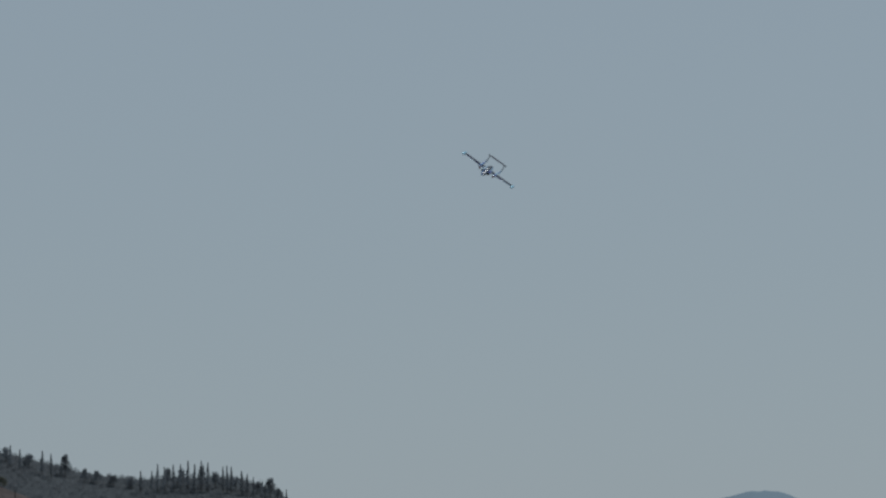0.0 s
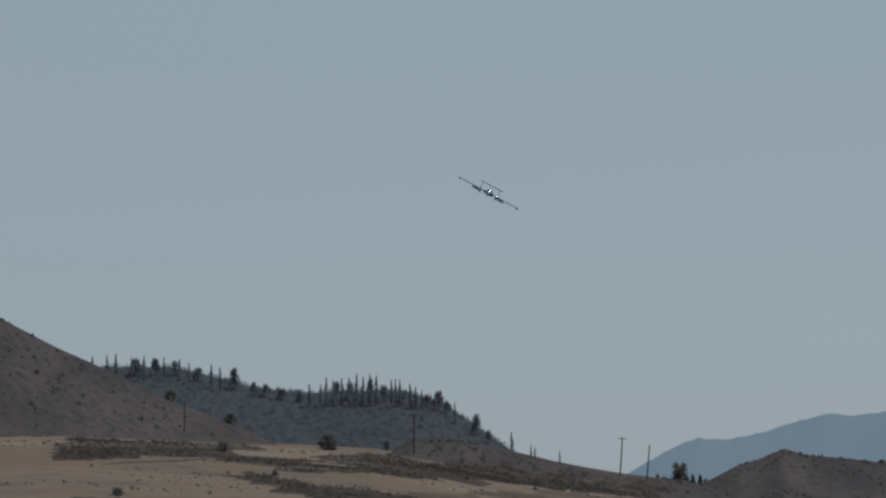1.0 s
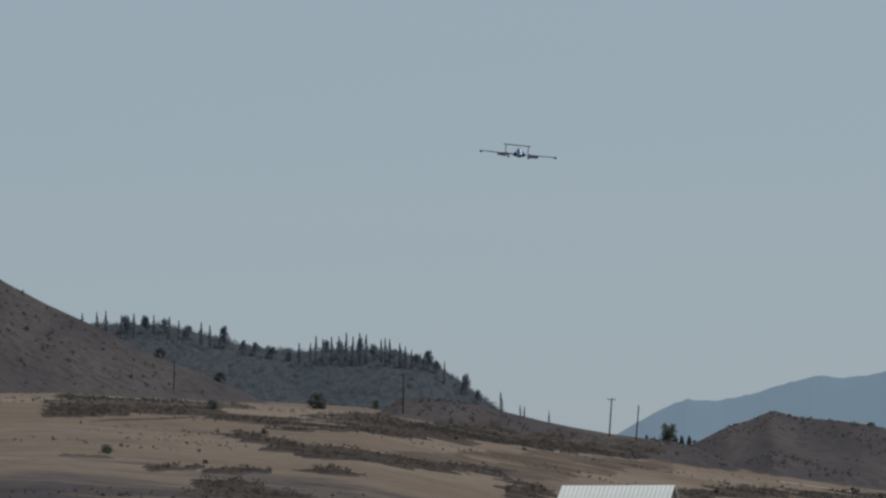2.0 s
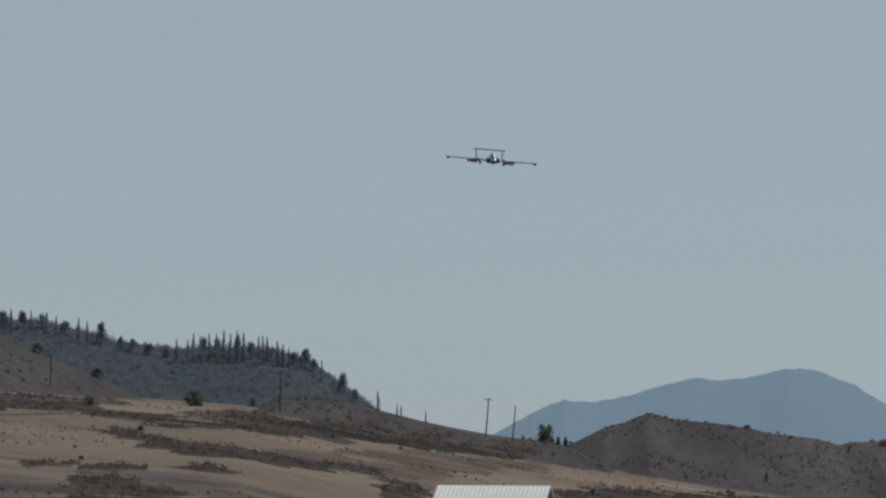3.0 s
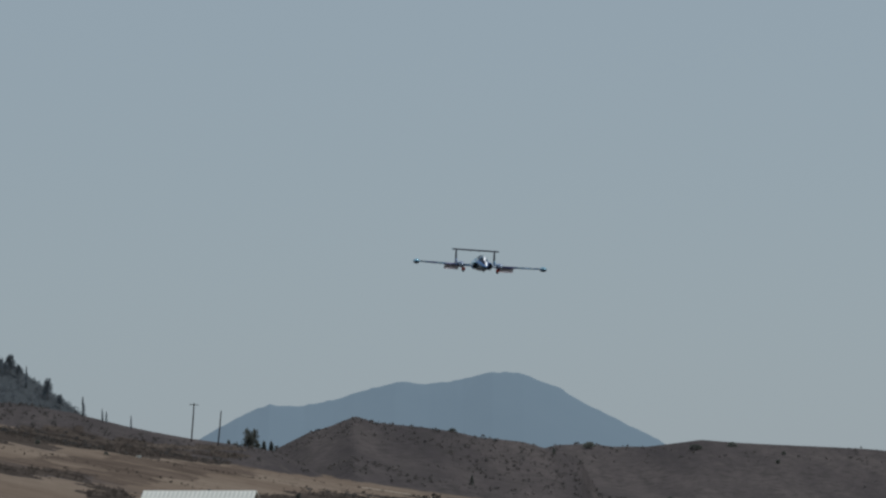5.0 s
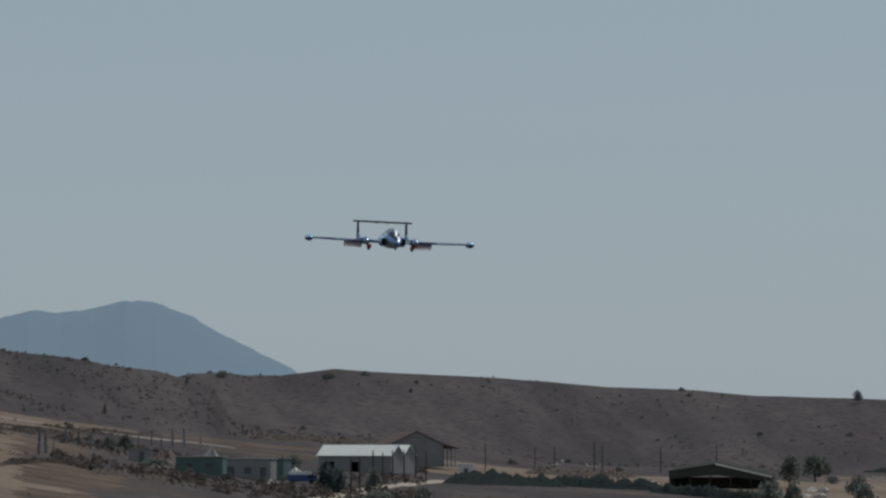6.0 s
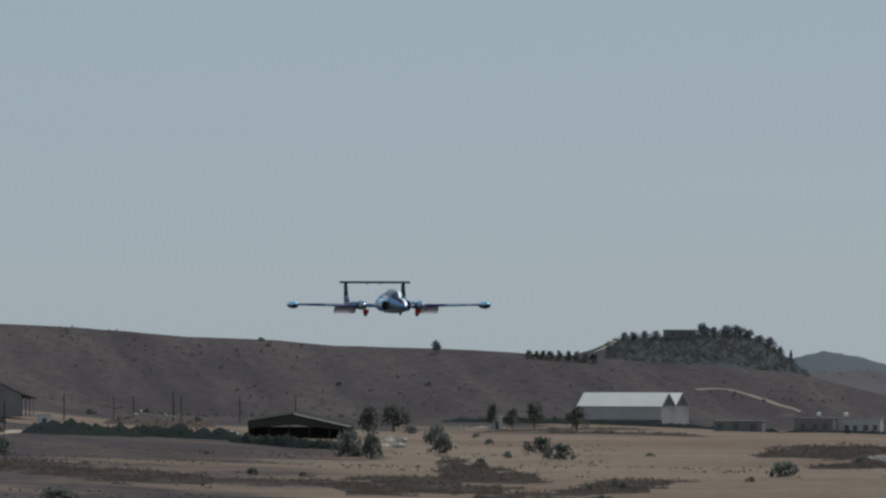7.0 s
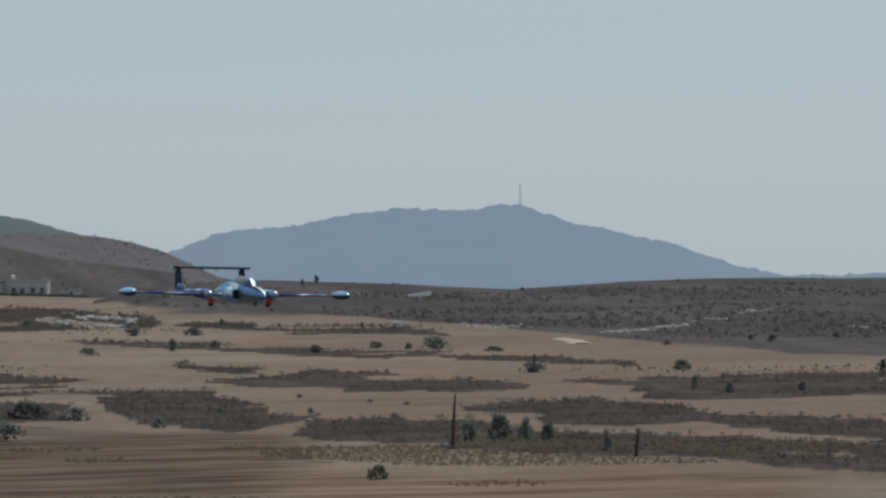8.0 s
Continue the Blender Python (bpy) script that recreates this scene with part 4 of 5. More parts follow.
scatter("ridge_scrub", "scattered grey scrub on the long brown ridge", HILLSCRUB, 12000, (2.5, 19), (1180, 2320),
        lambda a, r, c, n: (c > 0.8) & (n > 0.0), (0.3, 1.3), 8)
scatter("plain_scrub", "patchy grey scrub on the stony rise", HILLSCRUB, 9000, (16.5, 27), (560, 1010),
        lambda a, r, c, n: (c > 0.5) & (n > -0.05), (0.25, 0.9), 8)
scatter("field_scrub", "low dry tufts along the field edges", SCRUB, 26000, (-8, 27), (260, 1000),
        lambda a, r, c, n: (c < 0.8) & (n > 0.42), (0.15, 0.5), 6, "tufts")
scatter("stubble_tufts", "golden dry grass tufts on the near field", STRAW, 30000, (14, 27), (250, 325),
        lambda a, r, c, n: n > -0.25, (0.08, 0.30), 5, "tufts")

scatter("terrace_thicket", "dense dark dry scrub over the field terraces", SCRUB, 90000, (6, 26.3), (275, 960),
        lambda a, r, c, n: (within(a, r, "scrub")[0] > 0) & (n > -0.7), (0.20, 0.62), 16, leaf=0.15)
scatter("slope_thicket", "dense dark dry scrub on the sloping field terraces", SCRUB, 24000, (-6.6, 3.7), (390, 1060),
        lambda a, r, c, n: (within(a, r, "scrub")[0] > 0) & (n > -0.6), (0.25, 0.75), 16, leaf=0.15)
bush(-5.28, 1050, 3.05, 2.11)
bush(-4.60, 1050, 3.05, 1.88)
bush(-4.68, 845, 2.64, 1.70)
bush(-3.50, 1023, 4.79, 3.20)
bush(-2.83, 1309, 2.04, 2.63)
bush(-5.88, 533, 1.67, 0.95)
bush(-4.10, 708, 1.11, 0.79)
bush(-6.78, 1012, 1.58, 0.90)
bush(-4.77, 520, 0.70, 0.46)
bush(0.62, 1290, 1.44, 2.02)
bush(0.70, 1290, 1.44, 1.73)
bush(0.78, 1290, 1.30, 1.44)
bush(0.30, 1290, 1.73, 1.44)
bush(1.01, 810, 1.27, 0.90)
bush(-1.93, 834, 1.12, 0.74)
bush(-1.16, 845, 0.94, 0.57)
bush(4.30, 1584, 4.95, 1.77)
bush(5.50, 1567, 5.25, 1.57)
bush(5.91, 1588, 3.54, 1.42)
bush(2.75, 1248, 2.51, 0.84)
bush(6.49, 1567, 1.75, 1.22)
bush(3.90, 1241, 1.11, 1.66)
bush(2.97, 1125, 1.00, 2.01)
bush(7.57, 1209, 2.70, 1.35)
bush(9.57, 1580, 2.47, 0.88)
bush(5.21, 1355, 2.12, 1.21)
bush(5.65, 1264, 2.54, 0.99)
bush(8.21, 1384, 2.16, 1.24)
bush(12.07, 975, 2.18, 1.09)
bush(12.86, 810, 5.42, 2.53)
bush(10.48, 797, 6.23, 4.00)
bush(10.74, 781, 3.92, 3.92)
bush(11.53, 856, 4.78, 3.35)
bush(6.04, 671, 4.79, 2.25)
bush(11.38, 1514, 2.70, 1.18)
bush(10.37, 1506, 2.35, 1.34)
bush(7.58, 1212, 2.98, 0.95)
bush(8.78, 1235, 3.31, 1.24)
bush(9.49, 1597, 2.49, 1.07)
bush(6.43, 1542, 1.72, 1.38)
bush(11.18, 1096, 3.67, 1.71)
bush(9.94, 901, 2.41, 1.01)
bush(11.47, 937, 5.23, 3.66)
bush(12.63, 870, 5.44, 2.72)
bush(11.97, 748, 2.17, 1.17)
bush(11.92, 1081, 2.17, 0.97)
bush(15.02, 645, 1.44, 0.72)
bush(7.23, 483, 4.31, 1.62)
bush(6.59, 715, 3.51, 2.39)
bush(9.97, 628, 1.26, 0.63)
bush(9.39, 626, 1.82, 0.84)
bush(13.20, 605, 1.08, 0.54)
bush(13.89, 836, 1.87, 0.56)
bush(16.25, 781, 2.61, 0.87)
bush(13.58, 607, 0.95, 0.81)
bush(15.41, 668, 4.77, 1.94)
bush(14.99, 504, 3.71, 1.46)
bush(17.89, 613, 1.51, 1.51)
bush(16.94, 597, 2.67, 0.93)
bush(17.45, 687, 3.07, 1.38)
bush(18.45, 725, 1.13, 1.13)
bush(15.54, 372, 1.00, 0.66)
bush(15.93, 341, 3.81, 1.30)
bush(12.13, 375, 3.55, 1.59)
bush(13.34, 553, 1.11, 0.62)
bush(13.49, 620, 1.38, 0.83)
bush(20.63, 473, 0.63, 0.37)
bush(18.12, 689, 3.08, 1.08)
bush(14.49, 352, 2.20, 0.55)
bush(18.74, 1290, 2.30, 1.73)
bush(19.52, 988, 1.32, 1.54)
bush(16.11, 1384, 3.09, 1.24)
bush(12.28, 823, 1.84, 1.10)
bush(20.40, 382, 0.85, 0.38)
bush(18.42, 396, 0.62, 0.40)
bush(19.44, 395, 0.53, 0.35)
bush(20.19, 626, 2.24, 0.84)
bush(20.56, 621, 1.11, 0.83)
bush(20.84, 620, 3.60, 1.52)
bush(21.53, 605, 2.70, 0.61)
bush(21.97, 508, 3.18, 1.02)
bush(21.98, 546, 0.55, 0.97)
bush(23.64, 511, 2.17, 1.03)
bush(25.91, 476, 0.85, 1.59)
bush(16.26, 387, 3.88, 1.29)
bush(16.77, 384, 2.57, 1.03)
bush(18.36, 625, 1.39, 0.84)
bush(20.20, 276, 1.29, 0.80)
bush(19.32, 435, 0.68, 0.29)
bush(20.12, 417, 0.74, 0.28)
bush(20.03, 721, 0.64, 0.80)
bush(17.97, 529, 0.59, 0.29)
bush(19.36, 973, 0.87, 1.30)
bush(21.85, 983, 0.88, 0.66)
bush(23.61, 986, 0.88, 0.66)
bush(17.72, 365, 1.22, 0.81)
bush(21.87, 332, 1.11, 1.48)
bush(22.13, 323, 1.08, 1.26)
bush(22.80, 305, 0.68, 1.36)
bush(21.59, 327, 1.83, 1.83)
bush(21.23, 321, 1.43, 1.43)
bush(23.79, 437, 0.68, 1.27)
bush(24.18, 432, 0.96, 0.96)
bush(24.66, 623, 1.39, 0.97)
bush(24.43, 631, 0.99, 0.70)
bush(20.31, 508, 0.51, 0.28)
bush(20.53, 411, 0.64, 0.23)
bush(19.51, 605, 2.03, 0.95)
bush(23.48, 623, 1.11, 0.63)
bush(25.39, 642, 1.29, 0.72)
bush(25.00, 435, 0.97, 0.78)

cypress(-6.15, 1585, 7.7)
cypress(-5.98, 1585, 7.7)
cypress(-5.88, 1585, 8.2)
cypress(-5.71, 1585, 6.9)
cypress(-5.57, 1585, 7.2)
cypress(-5.34, 1585, 6.7)
cypress(-5.17, 1585, 6.9)
cypress(-5.06, 1585, 6.5)
cypress(-4.81, 1585, 7.5)
cypress(-4.71, 1585, 7.3)
cypress(-3.70, 1585, 6.9)
cypress(-3.58, 1585, 6.7)
cypress(-3.51, 1585, 8.7)
cypress(-3.43, 1585, 7.8)
cypress(-3.33, 1585, 8.2)
cypress(-3.25, 1585, 8.4)
cypress(-3.17, 1585, 9.6)
cypress(-3.10, 1585, 8.6)
cypress(-3.02, 1585, 9.7)
cypress(-2.95, 1585, 9.4)
cypress(-2.78, 1585, 8.1)
cypress(-2.73, 1585, 8.5)
cypress(-2.68, 1585, 8.4)
cypress(-2.56, 1585, 7.5)
cypress(-2.50, 1585, 6.8)
cypress(-2.43, 1585, 6.2)
cypress(-2.33, 1585, 5.8)
cypress(-2.06, 1585, 6.9)
cypress(-1.42, 1085, 4.5)
cypress(-1.20, 1085, 3.0)
cypress(-1.16, 1085, 2.7)
cypress(-0.88, 1085, 3.1)

tree(-4.55, 1590, 3.9, 7.0)
tree(-3.01, 1590, 3.0, 7.0)
tree(-2.24, 1590, 4.3, 6.3)
tree(-1.82, 1590, 3.5, 6.7)
tree(-4.33, 1590, 2.8, 4.2)
tree(-4.20, 1590, 3.5, 4.1)
tree(-4.01, 1590, 3.9, 3.6)
tree(-5.66, 1590, 3.9, 5.5)
tree(-5.44, 1590, 3.5, 5.3)
tree(-4.96, 1590, 3.5, 4.6)
tree(-3.81, 1590, 3.2, 3.9)
tree(-3.40, 1590, 3.5, 5.9)
tree(-3.24, 1590, 3.2, 5.8)
tree(-2.86, 1590, 3.9, 5.1)
tree(-2.63, 1590, 3.2, 4.3)
tree(-2.38, 1590, 2.8, 3.7)
tree(-2.15, 1590, 2.5, 4.1)
tree(-1.68, 1590, 2.8, 4.5)
tree(-5.22, 1590, 3.9, 4.9)
tree(0.48, 1240, 5.0, 7.9)
tree(11.47, 1585, 3.5, 4.2)
tree(10.71, 1028, 5.7, 6.4)
tree(10.99, 1113, 8.2, 6.0)
tree(12.11, 1235, 3.3, 6.9)
tree(12.33, 1241, 4.2, 5.5)
tree(12.58, 1248, 5.6, 7.0)
tree(13.06, 1215, 6.8, 6.1)
bush(12.52, 1585, 3.1, 2.5)
bush(12.60, 1585, 2.7, 2.5)
bush(12.68, 1585, 2.7, 2.8)
bush(12.76, 1585, 3.1, 2.8)
bush(12.87, 1585, 3.1, 3.1)
bush(12.97, 1585, 2.7, 3.1)
bush(13.06, 1585, 3.2, 3.2)
bush(13.16, 1585, 3.1, 3.2)
bush(13.25, 1585, 3.1, 3.2)
tree(6.01, 764, 2.7, 4.3)
tree(13.60, 1890, 3.4, 3.5)
tree(13.71, 1890, 3.0, 2.5)
tree(13.83, 1890, 3.4, 3.6)
tree(13.96, 1890, 4.2, 3.6)
tree(14.48, 1890, 5.5, 5.0)
tree(14.61, 1890, 3.8, 3.5)
tree(14.75, 1890, 5.1, 4.1)
tree(14.85, 1890, 6.3, 4.2)
tree(15.01, 1890, 4.6, 3.6)
tree(15.13, 1890, 4.2, 3.0)
tree(15.24, 1890, 5.5, 4.6)
tree(15.36, 1890, 3.0, 3.4)
tree(15.48, 1890, 1.7, 5.2)
tree(13.70, 1890, 4.6, 3.4)
tree(14.21, 1890, 5.5, 3.0)
tree(14.53, 1890, 5.5, 3.4)
tree(14.91, 1890, 6.3, 3.8)

bank(11.96, 1180, 13.87, 1285, 0.83)
bank(6.94, 772, 8.47, 779, 0.43)
bank(12.62, 1180, 14.47, 1134, 1.03)
bank(-6.39, 814, -4.29, 884, 1.14)
bank(-0.65, 1039, 0.37, 1079, 0.95)
bank(-3.34, 841, -2.44, 905, 1.36)
bank(-6.39, 507, -5.82, 511, 0.45)
bank(-6.01, 710, -4.87, 779, 0.33)
bank(2.81, 689, 3.70, 717, 1.26)
bank(4.59, 1174, 5.87, 1244, 1.62)
bank(1.79, 659, 2.75, 750, 0.79)

rocks(16.36, 817, 17.52, 719, 0.77)
rocks(21.18, 731, 22.33, 710, 0.56)
rocks(22.71, 671, 24.18, 731, 0.55)
rocks(24.24, 758, 24.88, 768, 0.51)
rocks(16.65, 847, 17.47, 791, 0.91)
rocks(20.03, 789, 20.54, 768, 0.52)
rocks(7.96, 1319, 8.60, 1337, 1.19)
rocks(11.60, 1235, 12.23, 1258, 0.83)
rocks(25.45, 715, 25.95, 673, 0.46)

cypress(2.23, 754, 3.8)
cypress(2.31, 774, 3.3)
cypress(2.40, 785, 2.1)
cypress(2.54, 882, 3.1)
cypress(2.68, 882, 3.0)
cypress(2.83, 894, 2.4)
cypress(3.06, 927, 2.9)
cypress(3.22, 937, 2.3)
cypress(3.35, 952, 2.3)
cypress(3.50, 955, 2.6)
cypress(3.61, 950, 2.5)
cypress(3.74, 980, 3.7)
cypress(3.87, 1007, 3.6)
cypress(4.05, 1009, 2.7)
hedge(6.87, 901, 8.1, 912, 2.3)
hedge(8.0, 925, 9.3, 915, 2.0)
hedge(9.2, 900, 10.4, 855, 1.8)
hedge(5.41, 861, 5.67, 770, 3.64)
rocks(10.26, 894, 11.60, 947, 1.85)
bank(7.77, 1062, 8.92, 1110, 1.94)
tree(0.62, 1240, 1.5, 4.6)
tree(0.70, 1235, 1.5, 4.0)
tree(0.30, 1240, 3.6, 3.6)
tree(0.22, 1238, 1.6, 4.2)
tree(4.95, 905, 4.5, 3.4)
tree(5.10, 930, 3.8, 3.0)
tree(3.20, 900, 3.4, 3.2)
tree(3.02, 890, 3.0, 2.6)
bush(3.55, 800, 5.0, 1.6)
bush(4.35, 790, 3.4, 1.2)
bush(4.75, 815, 3.0, 1.1)
bush(5.05, 850, 3.6, 1.5)
bush(3.85, 845, 3.0, 1.3)
scatter("yard_scrub", "tangled dry scrub round the farm yard", SCRUB, 2600, (2.4, 6.6), (700, 1010),
        lambda a, r, c, n: n > -0.2, (0.3, 1.5), 9)


# ---- poles, tracks and buildings ----
def pole(az, r, height, lean=0.0, arms=False, label="weathered wooden pole standing on the slope"):
    ob = thing("utility_pole", Matrix.Translation(at(az, r, -0.1)) @ pose(0, 0, 0, 0, lean, -az), label, "pole", "poles on the slopes")
    bm = bmesh.new()
    w = 0.075 + 0.010 * height
    rod(bm, (0, 0, -0.3), (0.02, 0, height * 0.5), w, w * 0.9, 8)
    rod(bm, (0.02, 0, height * 0.5), (0, 0, height), w * 0.9, w * 0.75, 8)
    part("post", bm, POLE, ob)
    if arms:
        bm = bmesh.new()
        box(bm, -0.9, 0.9, -0.06, 0.06, height - 0.45, height - 0.32)
        arm = part("crossarm", bm, POLE, ob)
        for x in (-0.8, 0, 0.8):
            bm = bmesh.new()
            rod(bm, (x, 0, height - 0.34), (x, 0, height - 0.12), 0.05, 0.035, 6)
            part("insulator", bm, STEEL, arm)


def ribbon(name, points, width, mat, label):
    """A track laid on the ground through bearings and distances."""
    v, f = [], []
    pts = []
    for (a0, r0), (a1, r1) in zip(points, points[1:]):
        for u in np.linspace(0, 1, 24, endpoint=False):
            pts.append((a0 + (a1 - a0) * u, r0 + (r1 - r0) * u))
    pts.append(points[-1])
    w3 = [at(a, r) for a, r in pts]
    for k, p in enumerate(w3):
        d = (w3[min(k + 1, len(w3) - 1)] - w3[max(k - 1, 0)])
        d.z = 0
        side = Vector((-d.y, d.x, 0)).normalized() * width * (0.45 + 0.12 * math.sin(k * 1.7))
        for q in (-1, -0.4, 0.4, 1):
            c = p + side * q
            v.append((c.x, c.y, float(ground_z(c.x, c.y)) + (0.12 if abs(q) < 1 else -0.03)))
    for k in range(len(w3) - 1):
        for q in range(3):
            f.append((k * 4 + q, k * 4 + q + 1, k * 4 + q + 5, k * 4 + q + 4))
    tagged(mesh_object(name, v, f, mat, True), label, "track", kind="structure")


def roof_slab(x0, x1, ya, za, yb, zb, thick=0.12):
    """A sheet-metal roof slope from its eave (ya, za) to its ridge (yb, zb), with ribs."""
    bm = bmesh.new()
    d = Vector((0, yb - ya, zb - za)).normalized()
    up = Vector((0, -d.z, d.y))
    if up.z < 0:
        up = -up
    a, b = Vector((0, ya, za)) - d * 0.35, Vector((0, yb, zb))
    n = max(8, int((x1 - x0) / 0.5))
    top, low = [], []
    for k in range(4 * n + 1):
        x = x0 - 0.3 + (x1 - x0 + 0.6) * k / (4 * n)
        h = thick + (0.03 if k % 4 in (1, 2) else 0.0)
        top.append([bm.verts.new(Vector((x, 0, 0)) + p + up * h) for p in (a, b)])
        low.append([bm.verts.new(Vector((x, 0, 0)) + p + up * 0.02) for p in (a, b)])
    for k in range(4 * n):
        for s in ((top[k][0], top[k + 1][0], top[k + 1][1], top[k][1]), (low[k][0], low[k][1], low[k + 1][1], low[k + 1][0]),
                  (top[k][0], low[k][0], low[k + 1][0], top[k + 1][0]), (top[k][1], top[k + 1][1], low[k + 1][1], low[k][1])):
            bm.faces.new(s)
    for k in (0, -1):
        bm.faces.new((top[k][0], top[k][1], low[k][1], low[k][0]))
    bmesh.ops.recalc_face_normals(bm, faces=bm.faces)
    return bm


def gable_prism(x, y0, y1, eave, ridge, thick=0.2):
    bm = bmesh.new()
    ring = [(y0, 0), (y1, 0), (y1, eave), ((y0 + y1) / 2, ridge), (y0, eave)]
    a = [bm.verts.new((x, y, z)) for y, z in ring]
    b = [bm.verts.new((x + thick, y, z)) for y, z in ring]
    bm.faces.new(a[::-1])
    bm.faces.new(b)
    for k in range(5):
        bm.faces.new((a[k], a[(k + 1) % 5], b[(k + 1) % 5], b[k]))
    bmesh.ops.recalc_face_normals(bm, faces=bm.faces)
    return bm


def shed(name, az, r, length, spans, span, eave, ridge, spin, roof, wall, label, openings=(), base=0.0, dark_gable=False):
    """A long shed: its length along local x, one or more gable spans behind one another, its front at local -y."""
    ob = thing(name, Matrix.Translation(at(az, r, -0.1)) @ pose(0, 0, 0, 0, 0, -az - spin), label, "shed", "farm sheds")
    half = length / 2
    depth = spans * span
    for k in range(spans):
        y0 = -depth / 2 + k * span
        y1, ym = y0 + span, y0 + span / 2
        for x in (-half, half - 0.2):
            part("gable_wall", gable_prism(x, y0 + 0.02, y1 - 0.02, eave, ridge), wall, ob)
        if dark_gable:
            tri = [[(half + dx, y, z) for y, z in ((y0 + 0.3, eave), (y1 - 0.3, eave), (ym, ridge - 0.15))] for dx in (0.01, 0.07)]
            part("gable_panel", loft(tri), GREY_WALL, ob, "dark grey triangle in the gable")
        part("roof_panel", roof_slab(-half, half, y0, eave, ym, ridge), roof, ob, "sheet roof slope")
        part("roof_panel", roof_slab(-half, half, y1, eave, ym, ridge), roof, ob, "sheet roof slope")
    # front wall with openings cut through between piers
    cuts = sorted(openings)
    x = -half + 0.2
    front = []
    for c, w, h in cuts:
        front.append((x, c - w / 2, 0, eave))
        front.append((c - w / 2, c + w / 2, h, eave))
        x = c + w / 2
    front.append((x, half - 0.2, 0, eave))
    for xa, xb, za, zb in front:
        if xb > xa + 0.01:
            bm = bmesh.new()
            box(bm, xa, xb, -depth / 2, -depth / 2 + 0.2, za, zb)
            part("front_wall", bm, wall, ob)
    bm = bmesh.new()
    box(bm, -half + 0.2, half - 0.2, depth / 2 - 0.2, depth / 2, 0, eave)
    part("back_wall", bm, wall, ob)
    if base:
        bm = bmesh.new()
        box(bm, -half - 0.15, half + 0.15, -depth / 2 - 0.12, -depth / 2 - 0.02, -0.2, base)
        part("base_band", bm, GREY_WALL, ob, "dark grey band along the wall foot")
    return ob


def flat_house(az, r, width, depth, height, spin, wall, label, windows=(), tank=None, name="farm_building"):
    ob = thing(name, Matrix.Translation(at(az, r, -0.1)) @ pose(0, 0, 0, 0, 0, -az - spin), label, "building", "low farm buildings")
    x, hw = -width / 2, width / 2
    blocks = []
    for c, w, z0, z1 in sorted(windows):
        blocks += [(x, c - w / 2, 0, height), (c - w / 2, c + w / 2, z1, height)]
        if z0 > 0.05:
            blocks.append((c - w / 2, c + w / 2, 0, z0))
        x = c + w / 2
    for xa, xb, za, zb in blocks + [(x, hw, 0, height)]:
        bm = bmesh.new()
        box(bm, xa, xb, -depth / 2, depth / 2, za, zb)
        part("wall", bm, wall, ob)
    for c, w, z0, z1 in windows:
        bm = bmesh.new()
        box(bm, c - w / 2, c + w / 2, -depth / 2 + 0.25, depth / 2 - 0.25, z0, z1)
        part("window" if z0 > 0.05 else "door", bm, SHADED, ob, "shaded opening")
    bm = bmesh.new()
    box(bm, -hw - 0.15, hw + 0.15, -depth / 2 - 0.15, depth / 2 + 0.15, height, height + 0.18)
    part("roof_slab", bm, GREY_ROOF if wall is not WALL else WALL, ob)
    if tank:
        bm = bmesh.new()
        for dx in (-0.35, 0.35):
            for dy in (-0.35, 0.35):
                rod(bm, (tank + dx, dy, height + 0.18), (tank + dx, dy, height + 0.7), 0.04, 0.04, 5)
        stand = part("tank_stand", bm, STEEL, ob)
        part("water_tank", loft([[(tank + rr * math.cos(6.283 * k / 12), rr * math.sin(6.283 * k / 12), height + z) for k in range(12)]
                                 for z, rr in ((0.7, 0.6), (1.5, 0.62), (1.7, 0.35))]), WHITE_ROOF, stand, "white water tank")
    return ob


pole(-0.20, 1085, 8.4, 4, True)
pole(0.10, 1078, 7.8, 5)
pole(-2.53, 1042, 8.4, 1)
pole(-5.12, 1026, 5.7, 1)


def dead_trunk(az, r, h):
    """A bare leaning trunk with a few broken stubs."""
    bm = bmesh.new()
    rod(bm, (0, 0, -0.2), (0.05, 0, h * 0.45), 0.13, 0.11, 7)
    rod(bm, (0.05, 0, h * 0.45), (0.17, 0.02, h), 0.11, 0.05, 7)
    for z, x, l in ((0.35, -1, 0.28), (0.55, 1, 0.22), (0.72, -1, 0.18)):
        rod(bm, (0.08, 0, h * z), (0.08 + x * l, 0.05, h * z + l * 0.8), 0.04, 0.015, 5)
    me = bpy.data.meshes.new("dead_trunk")
    bm.to_mesh(me)
    bm.free()
    me.materials.append(POLE)
    ob = new("dead_trunk", me)
    ob.matrix_world = Matrix.Translation(at(az, r)) @ pose(0, 0, 0, 0, 0, -az)
    tagged(ob, "bare dark dead trunk standing in scrub", "tree trunk")


dead_trunk(21.05, 315, 3.3)
dead_trunk(23.12, 303, 1.7)
for az, r, h in ((5.75, 721, 6.0), (5.85, 797, 5.6), (6.11, 894, 5.0), (6.35, 875, 5.8), (7.27, 1093, 5.5), (7.83, 1159, 5.2), (8.50, 1174, 7.2),
                 (9.88, 1268, 7.1), (6.00, 834, 6.0), (8.59, 1225, 6.2), (6.22, 884, 5.6), (6.60, 905, 5.4), (6.48, 930, 5.6), (8.05, 1165, 5.6), (9.25, 1240, 6.4)):
    pole(az, r, h)

